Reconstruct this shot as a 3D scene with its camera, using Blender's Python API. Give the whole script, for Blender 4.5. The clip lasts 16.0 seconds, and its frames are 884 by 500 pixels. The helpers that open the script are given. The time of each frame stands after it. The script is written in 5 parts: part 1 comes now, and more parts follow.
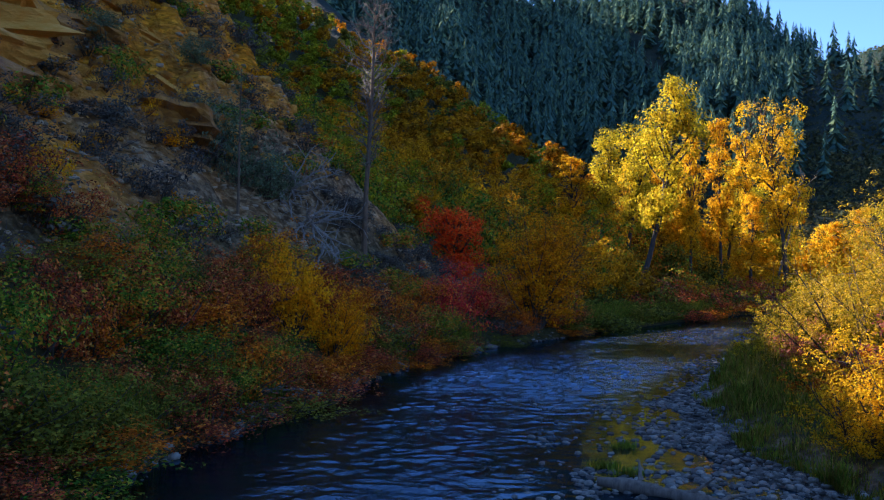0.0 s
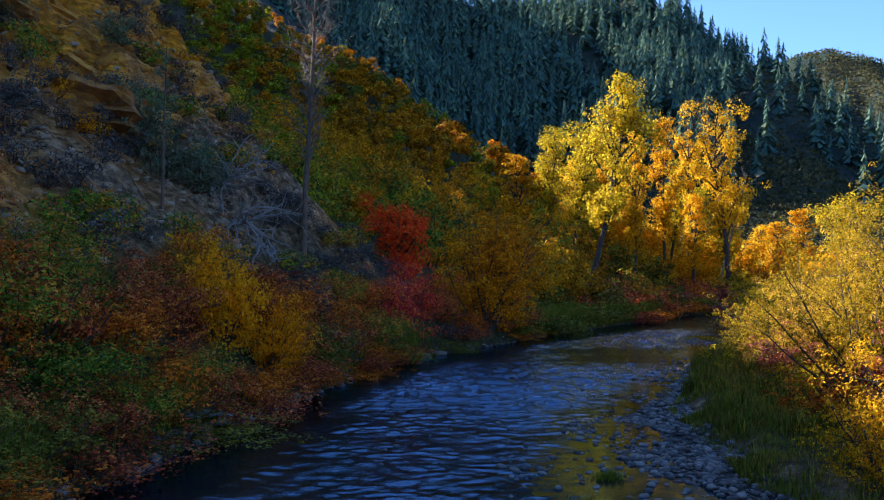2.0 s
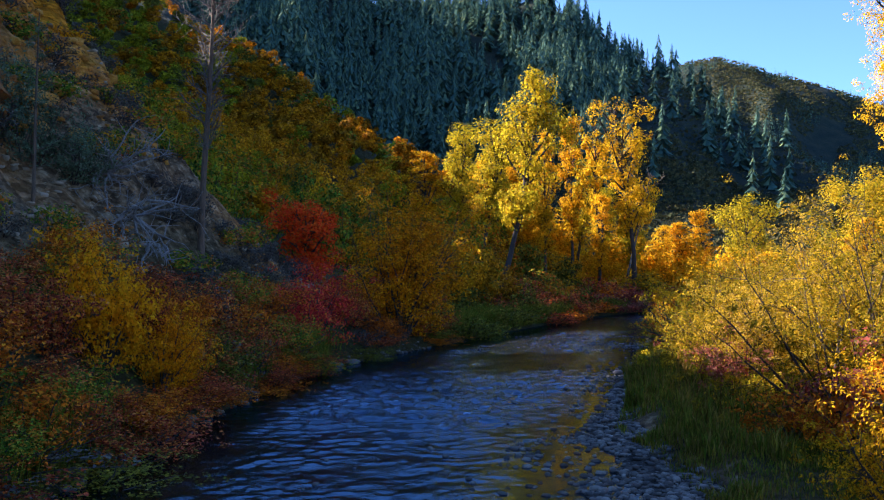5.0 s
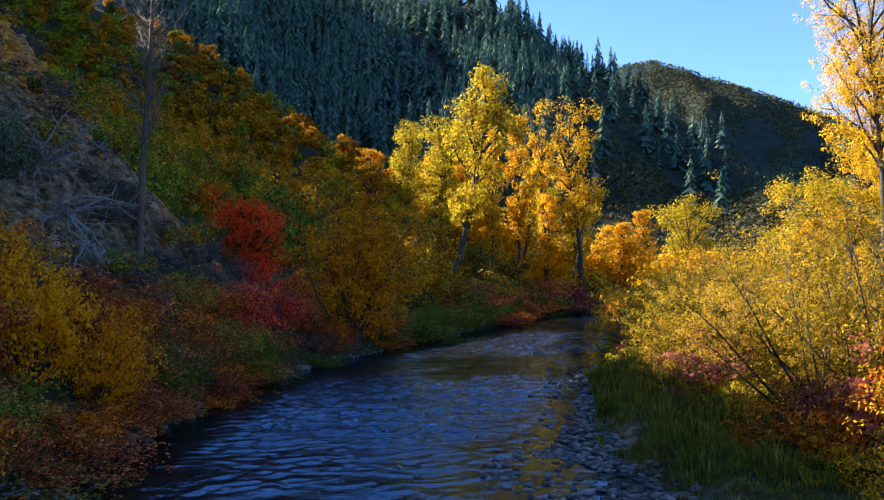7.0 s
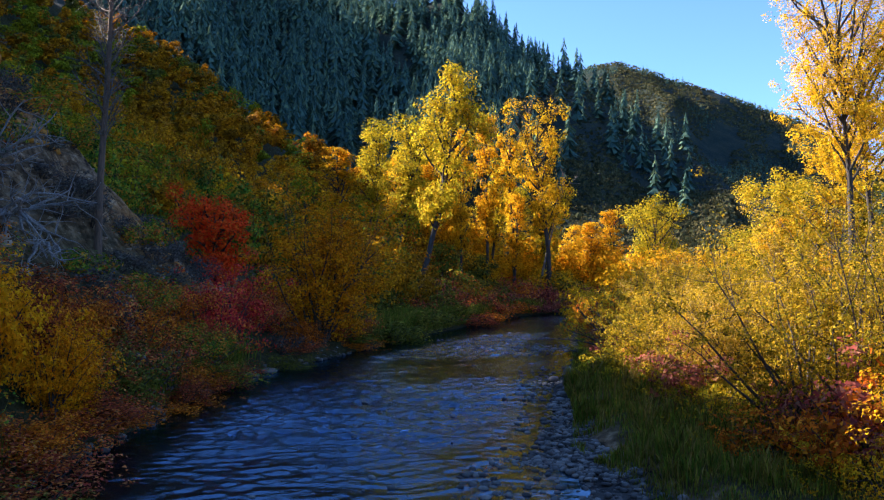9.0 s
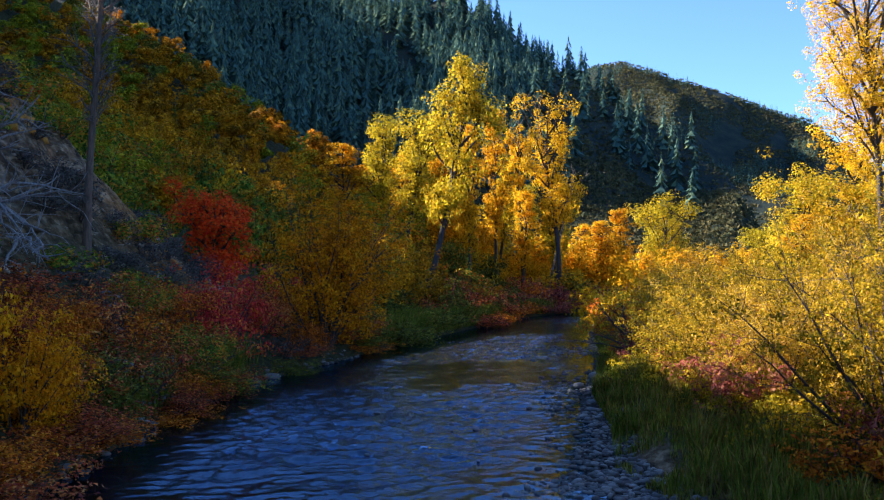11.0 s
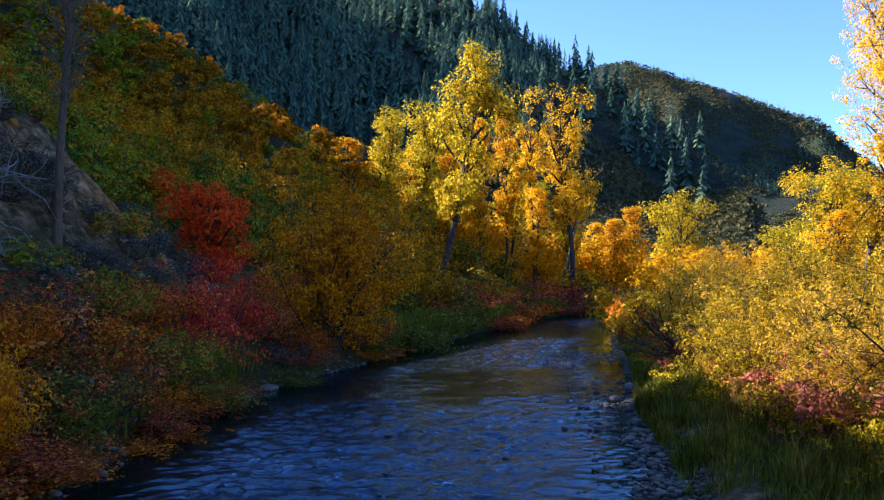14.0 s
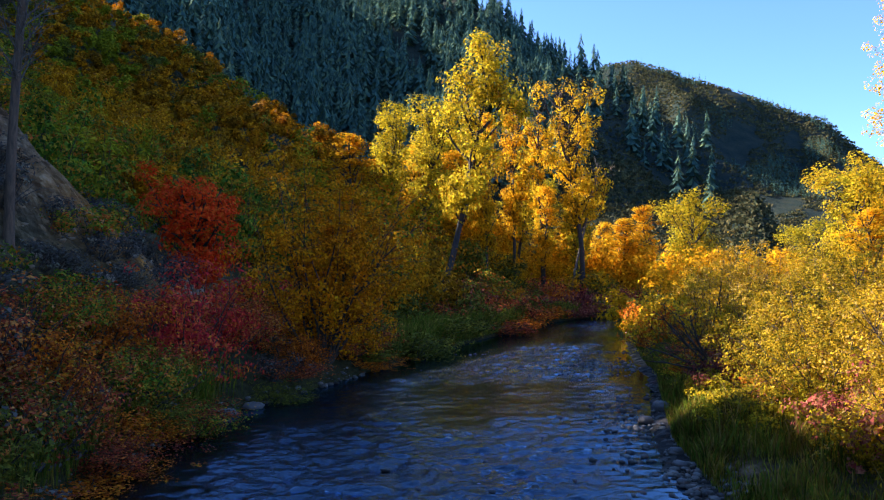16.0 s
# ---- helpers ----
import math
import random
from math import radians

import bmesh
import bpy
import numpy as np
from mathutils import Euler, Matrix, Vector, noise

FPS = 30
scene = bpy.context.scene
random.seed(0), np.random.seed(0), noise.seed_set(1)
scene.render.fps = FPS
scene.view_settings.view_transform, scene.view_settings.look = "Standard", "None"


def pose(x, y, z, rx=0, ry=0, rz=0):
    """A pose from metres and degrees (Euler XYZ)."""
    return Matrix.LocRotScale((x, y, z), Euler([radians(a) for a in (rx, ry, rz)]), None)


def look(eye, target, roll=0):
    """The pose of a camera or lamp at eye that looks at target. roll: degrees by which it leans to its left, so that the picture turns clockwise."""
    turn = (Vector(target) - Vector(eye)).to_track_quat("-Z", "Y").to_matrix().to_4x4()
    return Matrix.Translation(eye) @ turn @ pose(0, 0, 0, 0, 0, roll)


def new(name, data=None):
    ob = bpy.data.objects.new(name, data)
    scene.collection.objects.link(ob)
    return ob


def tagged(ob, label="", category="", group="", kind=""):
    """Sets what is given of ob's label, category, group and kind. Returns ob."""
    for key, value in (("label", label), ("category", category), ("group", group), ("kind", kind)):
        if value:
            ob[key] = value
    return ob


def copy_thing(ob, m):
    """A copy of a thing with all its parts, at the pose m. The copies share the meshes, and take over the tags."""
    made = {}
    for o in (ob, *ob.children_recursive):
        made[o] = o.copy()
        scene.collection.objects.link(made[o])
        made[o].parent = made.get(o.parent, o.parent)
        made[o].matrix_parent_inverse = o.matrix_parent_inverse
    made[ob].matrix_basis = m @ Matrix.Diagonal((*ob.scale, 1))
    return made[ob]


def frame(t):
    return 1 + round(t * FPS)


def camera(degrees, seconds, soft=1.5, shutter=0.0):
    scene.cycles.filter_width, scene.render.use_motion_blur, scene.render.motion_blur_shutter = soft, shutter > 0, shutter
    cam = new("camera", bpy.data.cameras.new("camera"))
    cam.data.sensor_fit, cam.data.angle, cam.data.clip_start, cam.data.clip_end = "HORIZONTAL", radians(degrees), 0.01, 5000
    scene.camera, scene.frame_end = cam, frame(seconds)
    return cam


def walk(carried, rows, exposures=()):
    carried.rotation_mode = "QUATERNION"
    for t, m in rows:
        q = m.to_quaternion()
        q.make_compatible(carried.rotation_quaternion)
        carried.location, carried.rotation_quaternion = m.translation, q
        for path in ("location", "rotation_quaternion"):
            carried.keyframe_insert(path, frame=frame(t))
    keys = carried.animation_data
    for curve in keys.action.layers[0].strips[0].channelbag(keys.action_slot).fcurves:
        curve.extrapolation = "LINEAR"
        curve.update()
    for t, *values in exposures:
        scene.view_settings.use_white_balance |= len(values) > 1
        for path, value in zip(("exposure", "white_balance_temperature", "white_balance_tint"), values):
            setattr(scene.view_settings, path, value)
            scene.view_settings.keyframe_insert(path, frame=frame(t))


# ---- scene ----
cam = camera(54.8, 16.0, soft=1.2)
METRES, EYE, TILT, LEAN, TURN = 15.84, 3.5, 0.0, 0.0, 0.0
ROWS = [
    (0.0, 0.0, 0.0, 0.0, -0.03, 1.32, -1.11),
    (0.5, -0.0007, 0.0399, 0.0006, -1.08, 1.33, -1.1),
    (1.0, -0.0078, 0.0811, 0.0017, -2.03, 1.35, -1.09),
    (1.5, -0.0142, 0.1225, 0.0019, -2.91, 1.37, -1.07),
    (2.0, -0.0197, 0.1627, 0.003, -4.17, 1.39, -1.07),
    (2.5, -0.0245, 0.2005, 0.0054, -5.49, 1.39, -1.05),
    (3.0, -0.0259, 0.2237, 0.0052, -6.99, 1.42, -1.04),
    (3.5, -0.0275, 0.2426, 0.0058, -8.19, 1.43, -1.02),
    (4.0, -0.0294, 0.2671, 0.0062, -9.15, 1.45, -1.02),
    (6.5, -0.052, 0.4177, 0.0092, -13.6, 1.49, -0.98),
    (7.5, -0.0554, 0.4329, 0.0108, -16.04, 1.52, -0.94),
    (8.0, -0.0546, 0.4392, 0.0104, -16.97, 1.53, -0.93),
    (8.5, -0.0534, 0.4529, 0.0106, -17.14, 1.53, -0.93),
    (9.0, -0.0525, 0.4749, 0.0104, -17.08, 1.54, -0.93),
    (11.5, -0.0306, 0.6486, 0.0052, -16.81, 1.54, -0.93),
    (12.0, -0.0222, 0.6832, 0.0049, -16.75, 1.54, -0.92),
    (12.5, -0.0156, 0.717, 0.0044, -16.69, 1.55, -0.93),
    (13.0, -0.0113, 0.7492, 0.002, -16.62, 1.56, -0.92),
    (13.5, -0.0072, 0.7781, 0.0014, -16.56, 1.56, -0.92),
    (14.0, -0.0017, 0.81, 0.0024, -16.49, 1.56, -0.91),
    (14.5, 0.0073, 0.8512, 0.0014, -16.41, 1.57, -0.89),
    (15.0, 0.0164, 0.8931, 0.0034, -16.34, 1.57, -0.91),
    (15.5, 0.0299, 0.9365, 0.0074, -16.27, 1.57, -0.9),
    (16.0, 0.0464, 0.9839, 0.0078, -16.19, 1.57, -0.92),
]
walk(cam, [(t, pose(0, 0, EYE, TILT, LEAN, TURN) @ pose(METRES * x, METRES * y, METRES * z, 90 + pitch, roll, yaw)) for t, x, y, z, yaw, pitch, roll in ROWS],
     exposures=[(0.0, 2.35, 6200, 16), (16.0, 2.35, 6200, 16)])

# ---------------------------------------------------------------- light
SUN_AZ, SUN_EL = -50.0, 28.3          # degrees from +y towards +x, and above the horizon
sky_world = bpy.data.worlds.new("sky")
scene.world = sky_world
sky_world.use_nodes = True
wn = sky_world.node_tree.nodes
wn.clear()
sky_tex = wn.new("ShaderNodeTexSky")
sky_tex.sky_type = "NISHITA"
sky_tex.sun_disc = False
sky_tex.sun_elevation = radians(SUN_EL)
sky_tex.sun_rotation = radians(SUN_AZ)
sky_tex.altitude = 1700
sky_tex.air_density = 1.0
sky_tex.dust_density = 0.0
sky_tex.ozone_density = 7.0
bg = wn.new("ShaderNodeBackground")
bg.inputs["Strength"].default_value = 0.072
wo = wn.new("ShaderNodeOutputWorld")
sky_world.node_tree.links.new(sky_tex.outputs[0], bg.inputs[0])
sky_world.node_tree.links.new(bg.outputs[0], wo.inputs[0])
sun_data = bpy.data.lights.new("sun", "SUN")
sun_data.energy = 3.8
sun_data.angle = radians(0.55)
sun_data.color = (1.0, 0.9, 0.74)
sun = new("sun", sun_data)
sun_way = Vector((math.sin(radians(SUN_AZ)) * math.cos(radians(SUN_EL)), math.cos(radians(SUN_AZ)) * math.cos(radians(SUN_EL)), math.sin(radians(SUN_EL))))
sun.matrix_world = look((0, 0, 60), Vector((0, 0, 60)) - sun_way)


# ---------------------------------------------------------------- shape of the land
def vnoise(x, y, seed=0):
    """Smooth value noise in -1..1 on numpy arrays."""
    x, y = np.asarray(x, float), np.asarray(y, float)
    xi, yi = np.floor(x).astype(np.int64), np.floor(y).astype(np.int64)
    fx, fy = x - xi, y - yi
    fx, fy = fx * fx * (3 - 2 * fx), fy * fy * (3 - 2 * fy)

    def h(a, b):
        n = (a * 374761393 + b * 668265263 + seed * 974711) & 0x7FFFFFFF
        n = ((n ^ (n >> 13)) * 1274126177) & 0x7FFFFFFF
        return ((n ^ (n >> 16)) & 0xFFFF) / 32767.5 - 1
    return (h(xi, yi) * (1 - fx) + h(xi + 1, yi) * fx) * (1 - fy) + (h(xi, yi + 1) * (1 - fx) + h(xi + 1, yi + 1) * fx) * fy


def fbm(x, y, seed=0, octaves=4, gain=0.5):
    total, amp = 0, 1.0
    for o in range(octaves):
        total = total + amp * vnoise(x * 2 ** o, y * 2 ** o, seed + o * 17)
        amp *= gain
    return total


def smooth(a, b, v):
    q = np.clip((np.asarray(v, float) - a) / (b - a), 0, 1)
    return q * q * (3 - 2 * q)


# the water's edges and the edge of the grass, as y -> x
LEFT_Y = [-300, -20, 5, 12, 16, 18.4, 23.2, 30, 35, 38, 43, 50, 62, 75, 86, 94, 112, 140]
LEFT_X = [-60, -9, -5.7, -5.3, -4.9, -4.2, -3.2, -1.2, 0.4, 1.7, 5.0, 9.2, 17.2, 26, 36.8, 45.6, 75, 150]
RIGHT_Y = [-300, -20, 5, 13.5, 16.5, 20.7, 25, 28, 32, 39.5, 48.4, 60, 70, 81, 97, 124]
RIGHT_X = [-46, 0.0, 1.2, 1.9, 2.3, 4.2, 6.6, 8.2, 10.3, 14.6, 18.6, 24.6, 30.2, 38.2, 68, 150]
GRASS_Y = [-300, -20, 5, 13, 14.6, 16.4, 18.6, 21.5, 23.6, 27.5, 29.5, 32, 39.5, 43, 48.4, 60, 70, 81, 97, 124]
GRASS_X = [-44, 3.0, 6.2, 6.7, 6.4, 5.95, 6.4, 6.85, 7.1, 9.1, 9.9, 10.9, 15.0, 17.0, 19.4, 25.2, 30.8, 38.8, 69, 151]
LB = np.array([(x, y) for x, y in zip(LEFT_X, LEFT_Y)], float)


def bank(px, py):
    """Signed distance from the left water's edge (positive inland) and y of the nearest point of it."""
    best = np.full(px.shape, 1e9)
    yb = np.zeros(px.shape)
    for (ax, ay), (bx, by) in zip(LB[:-1], LB[1:]):
        dx, dy = bx - ax, by - ay
        q = np.clip(((px - ax) * dx + (py - ay) * dy) / (dx * dx + dy * dy), 0, 1)
        d = np.hypot(px - ax - q * dx, py - ay - q * dy)
        m = d < best
        best = np.where(m, d, best)
        yb = np.where(m, ay + q * dy, yb)
    side = np.where(px < np.interp(py, LEFT_Y, LEFT_X), 1.0, -1.0)
    return best * side, yb


M1_AZ = [-180, -70, -40, -20, -9, 2, 6, 10, 13, 14.5, 16.5, 19, 21.3, 23, 24.8, 27.4, 30.7, 33.3, 35.2, 38, 180]
# from az -40 to 2 raised above the view, to shade the conifer slope
M1_EL = [3, 14, 19, 23.5, 21.8, 18.6, 17.5, 17.0, 16.5, 17.1, 18.0, 16.8, 14.8, 13.5, 12.4, 11.6, 9.7, 7.7, 6.2, 0, 0]
M1_R = [500, 500, 500, 520, 540, 550, 550, 550, 560, 563, 565, 565, 565, 560, 550, 500, 450, 410, 360, 330, 330]
M2_AZ = [-180, 15, 22, 24.9, 28.4, 30.7, 34.9, 38.3, 40.2, 41.2, 43.6, 48, 60, 120, 180]
M2_EL = [6, 9, 12, 13.3, 13.9, 13.2, 11.7, 10.3, 9.7, 8.6, 6.5, 6, 7, 8, 6]


# heights of the rises added to the unseen hill to cast shade
SHADE0, SHADE1, SHADE2, SHADE3, SHADE4 = 7.6, 16.0, 24.0, 11.0, 7.0


def height(px, py):
    px, py = np.asarray(px, float), np.asarray(py, float)
    u, yb = bank(px, py)
    # left side: steep rocky spur upstream, gentler wooded hill further on
    k = np.interp(yb, [-300, 0, 30, 38, 47, 60, 75, 300], [0.75, 0.85, 0.9, 0.92, 0.42, 0.38, 0.41, 0.41])
    foot = np.interp(yb, [-300, 36, 50, 66, 80, 300], [1.0, 1.0, 4.0, 9, 12, 12])
    up = np.maximum(u, 0)
    bend = np.where(up < foot, 0.55 * up, 0.55 * foot + (up - foot))
    # beyond 58 m inland the slope is steepened to shade the woods below
    left = 0.35 * smooth(0, 0.5, up) + k * bend + 0.13 * np.maximum(up - 58, 0) * smooth(66, 80, yb)
    # the hill rounds off above, at unseen heights set by where shade should fall
    top = np.interp(yb, [-300, 0, 18, 26, 31, 35, 42, 52, 64, 80, 300], [24, 24, 25, 26, 22, 17.5, 21, 52, 52, 110, 110])
    left = np.where(left > top * 0.7, top * 0.7 + top * 0.3 * np.tanh((left - top * 0.7) / (top * 0.3)), left)
    # rises added out of view behind the spur, only to shade the valley
    left = left + SHADE1 * np.exp(-((px + 34) / 9.0) ** 2 - ((py - 79) / 9.0) ** 2) + SHADE2 * np.exp(-((px + 40) / 13.0) ** 2 - ((py - 99) / 12.0) ** 2)
    left = left + SHADE0 * np.exp(-((px + 29.5) / 8.5) ** 2 - ((py - 48.5) / 7.5) ** 2)
    left = left + SHADE4 * np.exp(-((px + 26.4) / 6.0) ** 2 - ((py - 62) / 6.0) ** 2)
    left = left + SHADE3 * np.exp(-((px + 47) / 15.0) ** 2 - ((py - 136) / 15.0) ** 2)
    # a rise of the hill's upper skyline
    left = left + 5 * np.exp(-((px + 34) / 20.0) ** 2 - ((py - 166) / 22.0) ** 2)
    # ledges and gullies of the rock face
    rocky = smooth(3.0, 7.0, up) * (1 - smooth(36, 50, yb)) * smooth(-40, 0, yb)
    led = left - 0.22 * (py - 30) + 1.3 * fbm(px * 0.15, py * 0.15, 3, 4)
    step = 1.7
    fr = led / step - np.floor(led / step)
    led2 = (np.floor(led / step) + smooth(0.3, 0.8, fr)) * step
    high = smooth(6.5, 9.5, left)
    left = left + rocky * ((0.3 + 0.75 * high) * (led2 - led) + (0.45 + 0.35 * high) * fbm(px * 0.42, py * 0.42, 5, 4, 0.6) + 0.5 * high * fbm(px * 0.22, py * 0.22, 9, 3))
    # crest of the rocky spur
    left = left + 2.4 * np.exp(-((yb - 35.8) / 3.2) ** 2) * smooth(3, 9, up)
    left = left + smooth(1, 12, up) * (1 - rocky) * 0.5 * fbm(px * 0.15, py * 0.15, 11, 3)
    # beyond the crest of the wooded hill the land drops into a side valley
    crest_x = np.interp(py, [70, 84, 97, 133, 146, 200, 330], [60, 27, 16, 8, 1, -22, -80])
    left = left + 3.2 * np.exp(-((px - crest_x) / 11.0) ** 2) * smooth(92, 108, py) * (1 - smooth(150, 175, py))
    left = left * (1 - smooth(2, 45, px - crest_x) * smooth(86, 112, py))
    # right side: gravel bar, grassy bank, flat meadow
    gx = np.interp(py, GRASS_Y, GRASS_X)
    rx = np.interp(py, RIGHT_Y, RIGHT_X)
    lx = np.interp(py, LEFT_Y, LEFT_X)
    v = (px - rx)
    bar = -0.105 + 0.215 * smooth(-1.6, 0.2, px - gx) + 0.07 * fbm(px * 0.45, py * 0.45, 21, 3)
    grass = 0.35 * smooth(0, 0.9, px - gx) + 0.25 * smooth(1.0, 6.0, px - gx) + 0.02 * np.clip(px - gx - 6, 0, 150)
    right = bar + grass + 0.12 * fbm(px * 0.3, py * 0.3, 27, 3) * smooth(0.5, 3, px - gx)
    # bed
    mid = np.minimum(np.clip(px - lx, 0, 50) * 0.6, 0.1 + np.clip(rx - px, 0, 50) * 0.13)
    bed = 0.9 * smooth(88, 94, py) - np.clip(mid, 0, 0.7) * (1 - smooth(88, 92, py)) + 0.04 * fbm(px * 0.7, py * 0.7, 31, 2)
    z = np.where(u > 0, left, np.where(v > 0, right, bed))
    # mountains round the valley, from a point near the first view
    ex, ey = px - 0.0, py - 6.0
    r = np.hypot(ex, ey)
    az = np.degrees(np.arctan2(ex, ey))
    r1 = np.interp(az, M1_AZ, M1_R)
    h1 = 3.6 + r1 * np.tan(np.radians(np.interp(az, M1_AZ, M1_EL)))
    f0 = np.interp(az, [-180, -40, 0, 25, 38, 180], [220, 200, 190, 190, 170, 170])
    q = np.clip((r - f0) / (r1 - f0), 0, 1.6)
    gul = 1 + 0.10 * fbm(az * 0.16, r * 0.004, 41, 3)
    m1 = np.where(q < 1, h1 * (q ** 1.08) * (1 + (gul - 1) * np.sin(np.pi * np.clip(q, 0, 1)) * 2), h1 * (1 - 0.5 * (q - 1)))
    m1 = np.where(r > f0, m1, 0)
    r2 = 1300.0
    h2 = 3.6 + r2 * np.tan(np.radians(np.interp(az, M2_AZ, M2_EL)))
    q2 = np.clip((r - 620) / (r2 - 620), 0, 2)
    rib = 1 + 0.16 * fbm(az * 0.22, r * 0.002, 47, 3) * np.sin(np.pi * np.clip(q2, 0, 1))
    m2 = np.where(q2 < 1, h2 * q2 * rib, h2 * (1 - 0.3 * (q2 - 1)))
    m2 = np.where(r > 620, m2, 0)
    far = np.maximum(m1, m2)
    return np.where(far > 0.5, np.maximum(z * (1 - smooth(260, 420, r)), far), z)


# the near land sampled once, for setting things on it
GX, GY, GS = -90.0, 0.0, 0.3
_gx, _gy = np.meshgrid(np.arange(GX, 90, GS), np.arange(GY, 190, GS), indexing="ij")
NEAR_Z = height(_gx, _gy)
NEAR_U, NEAR_B = bank(_gx, _gy)


def sampled(grid, x, y):
    a, b = (x - GX) / GS, (y - GY) / GS
    i, j = int(a), int(b)
    a, b = a - i, b - j
    return float((grid[i, j] * (1 - a) + grid[i + 1, j] * a) * (1 - b) + (grid[i, j + 1] * (1 - a) + grid[i + 1, j + 1] * a) * b)


def zat(x, y):
    return sampled(NEAR_Z, x, y)


def inland(x, y):
    """Distance inland of the left water's edge, and y of the nearest point of it."""
    return sampled(NEAR_U, x, y), sampled(NEAR_B, x, y)


# ---------------------------------------------------------------- materials
def material(name):
    m = bpy.data.materials.new(name)
    m.use_nodes = True
    nt = m.node_tree
    nt.nodes.clear()
    out = nt.nodes.new("ShaderNodeOutputMaterial")
    return m, nt, out


def node(nt, kind, **values):
    n = nt.nodes.new(kind)
    for key, value in values.items():
        n.inputs[key.replace("_", " ")].default_value = value
    return n


def ramp(nt, source, stops, mode="LINEAR"):
    n = nt.nodes.new("ShaderNodeValToRGB")
    n.color_ramp.interpolation = mode
    while len(n.color_ramp.elements) < len(stops):
        n.color_ramp.elements.new(0.5)
    for e, (p, c) in zip(n.color_ramp.elements, stops):
        e.position = p
        e.color = (*c, 1)
    nt.links.new(source, n.inputs[0])
    return n.outputs[0]


def mixed(nt, a, b, f, blend="MIX"):
    n = nt.nodes.new("ShaderNodeMix")
    n.data_type = "RGBA"
    n.clamp_result = blend == "MULTIPLY"
    n.blend_type = blend
    for socket, value in ((n.inputs[0], f), (n.inputs[6], a), (n.inputs[7], b)):
        if isinstance(value, (int, float)):
            socket.default_value = value
        elif isinstance(value, tuple):
            socket.default_value = (*value, 1)
        else:
            nt.links.new(value, socket)
    return n.outputs[2]


def maths(nt, op, a, b=0.0):
    n = nt.nodes.new("ShaderNodeMath")
    n.operation = op
    for socket, value in ((n.inputs[0], a), (n.inputs[1], b)):
        if isinstance(value, (int, float)):
            socket.default_value = value
        else:
            nt.links.new(value, socket)
    return n.outputs[0]


def noise_tex(nt, scale, detail=4.0, rough=0.55, stretch=None, coords="Object"):
    tc = nt.nodes.new("ShaderNodeTexCoord")
    n = node(nt, "ShaderNodeTexNoise", Scale=scale, Detail=detail, Roughness=rough)
    if stretch:
        mp = nt.nodes.new("ShaderNodeMapping")
        mp.inputs["Scale"].default_value = stretch[:3]
        if len(stretch) > 3:
            mp.inputs["Rotation"].default_value = (0, 0, stretch[3])
        nt.links.new(tc.outputs[coords], mp.inputs[0])
        nt.links.new(mp.outputs[0], n.inputs["Vector"])
    else:
        nt.links.new(tc.outputs[coords], n.inputs["Vector"])
    return n.outputs["Fac"]


def bumped(nt, shader, h, strength, distance):
    b = node(nt, "ShaderNodeBump", Strength=strength, Distance=distance)
    nt.links.new(h, b.inputs["Height"])
    nt.links.new(b.outputs[0], shader.inputs["Normal"])


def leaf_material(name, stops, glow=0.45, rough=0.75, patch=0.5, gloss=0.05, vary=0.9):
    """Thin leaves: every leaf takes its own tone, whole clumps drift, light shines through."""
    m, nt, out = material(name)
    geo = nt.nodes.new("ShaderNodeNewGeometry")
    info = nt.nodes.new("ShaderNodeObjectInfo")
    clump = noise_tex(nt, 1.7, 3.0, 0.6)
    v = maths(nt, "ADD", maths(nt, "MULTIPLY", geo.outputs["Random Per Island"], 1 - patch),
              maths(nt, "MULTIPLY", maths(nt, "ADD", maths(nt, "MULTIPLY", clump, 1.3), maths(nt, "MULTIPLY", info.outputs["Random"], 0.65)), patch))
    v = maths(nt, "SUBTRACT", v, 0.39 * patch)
    # sprays and single leaves darkened or brightened at random, painting contrast into shaded foliage
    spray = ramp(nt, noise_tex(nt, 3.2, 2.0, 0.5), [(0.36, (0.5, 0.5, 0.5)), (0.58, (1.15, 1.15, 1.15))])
    leaf_tone = ramp(nt, maths(nt, "FRACT", maths(nt, "MULTIPLY", geo.outputs["Random Per Island"], 17.3)), [(0.0, (0.5, 0.5, 0.5)), (0.35, (1.05, 1.05, 1.05)), (1.0, (1.3, 1.3, 1.3))])
    col = mixed(nt, mixed(nt, ramp(nt, v, stops), spray, vary * 0.95, "MULTIPLY"), leaf_tone, vary, "MULTIPLY")
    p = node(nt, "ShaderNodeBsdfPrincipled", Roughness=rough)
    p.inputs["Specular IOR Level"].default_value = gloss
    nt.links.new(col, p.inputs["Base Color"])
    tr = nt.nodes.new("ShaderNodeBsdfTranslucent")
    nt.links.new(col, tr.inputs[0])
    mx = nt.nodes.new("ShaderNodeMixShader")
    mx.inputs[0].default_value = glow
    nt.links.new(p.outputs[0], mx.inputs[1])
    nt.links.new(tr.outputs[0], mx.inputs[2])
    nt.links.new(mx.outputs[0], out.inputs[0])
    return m


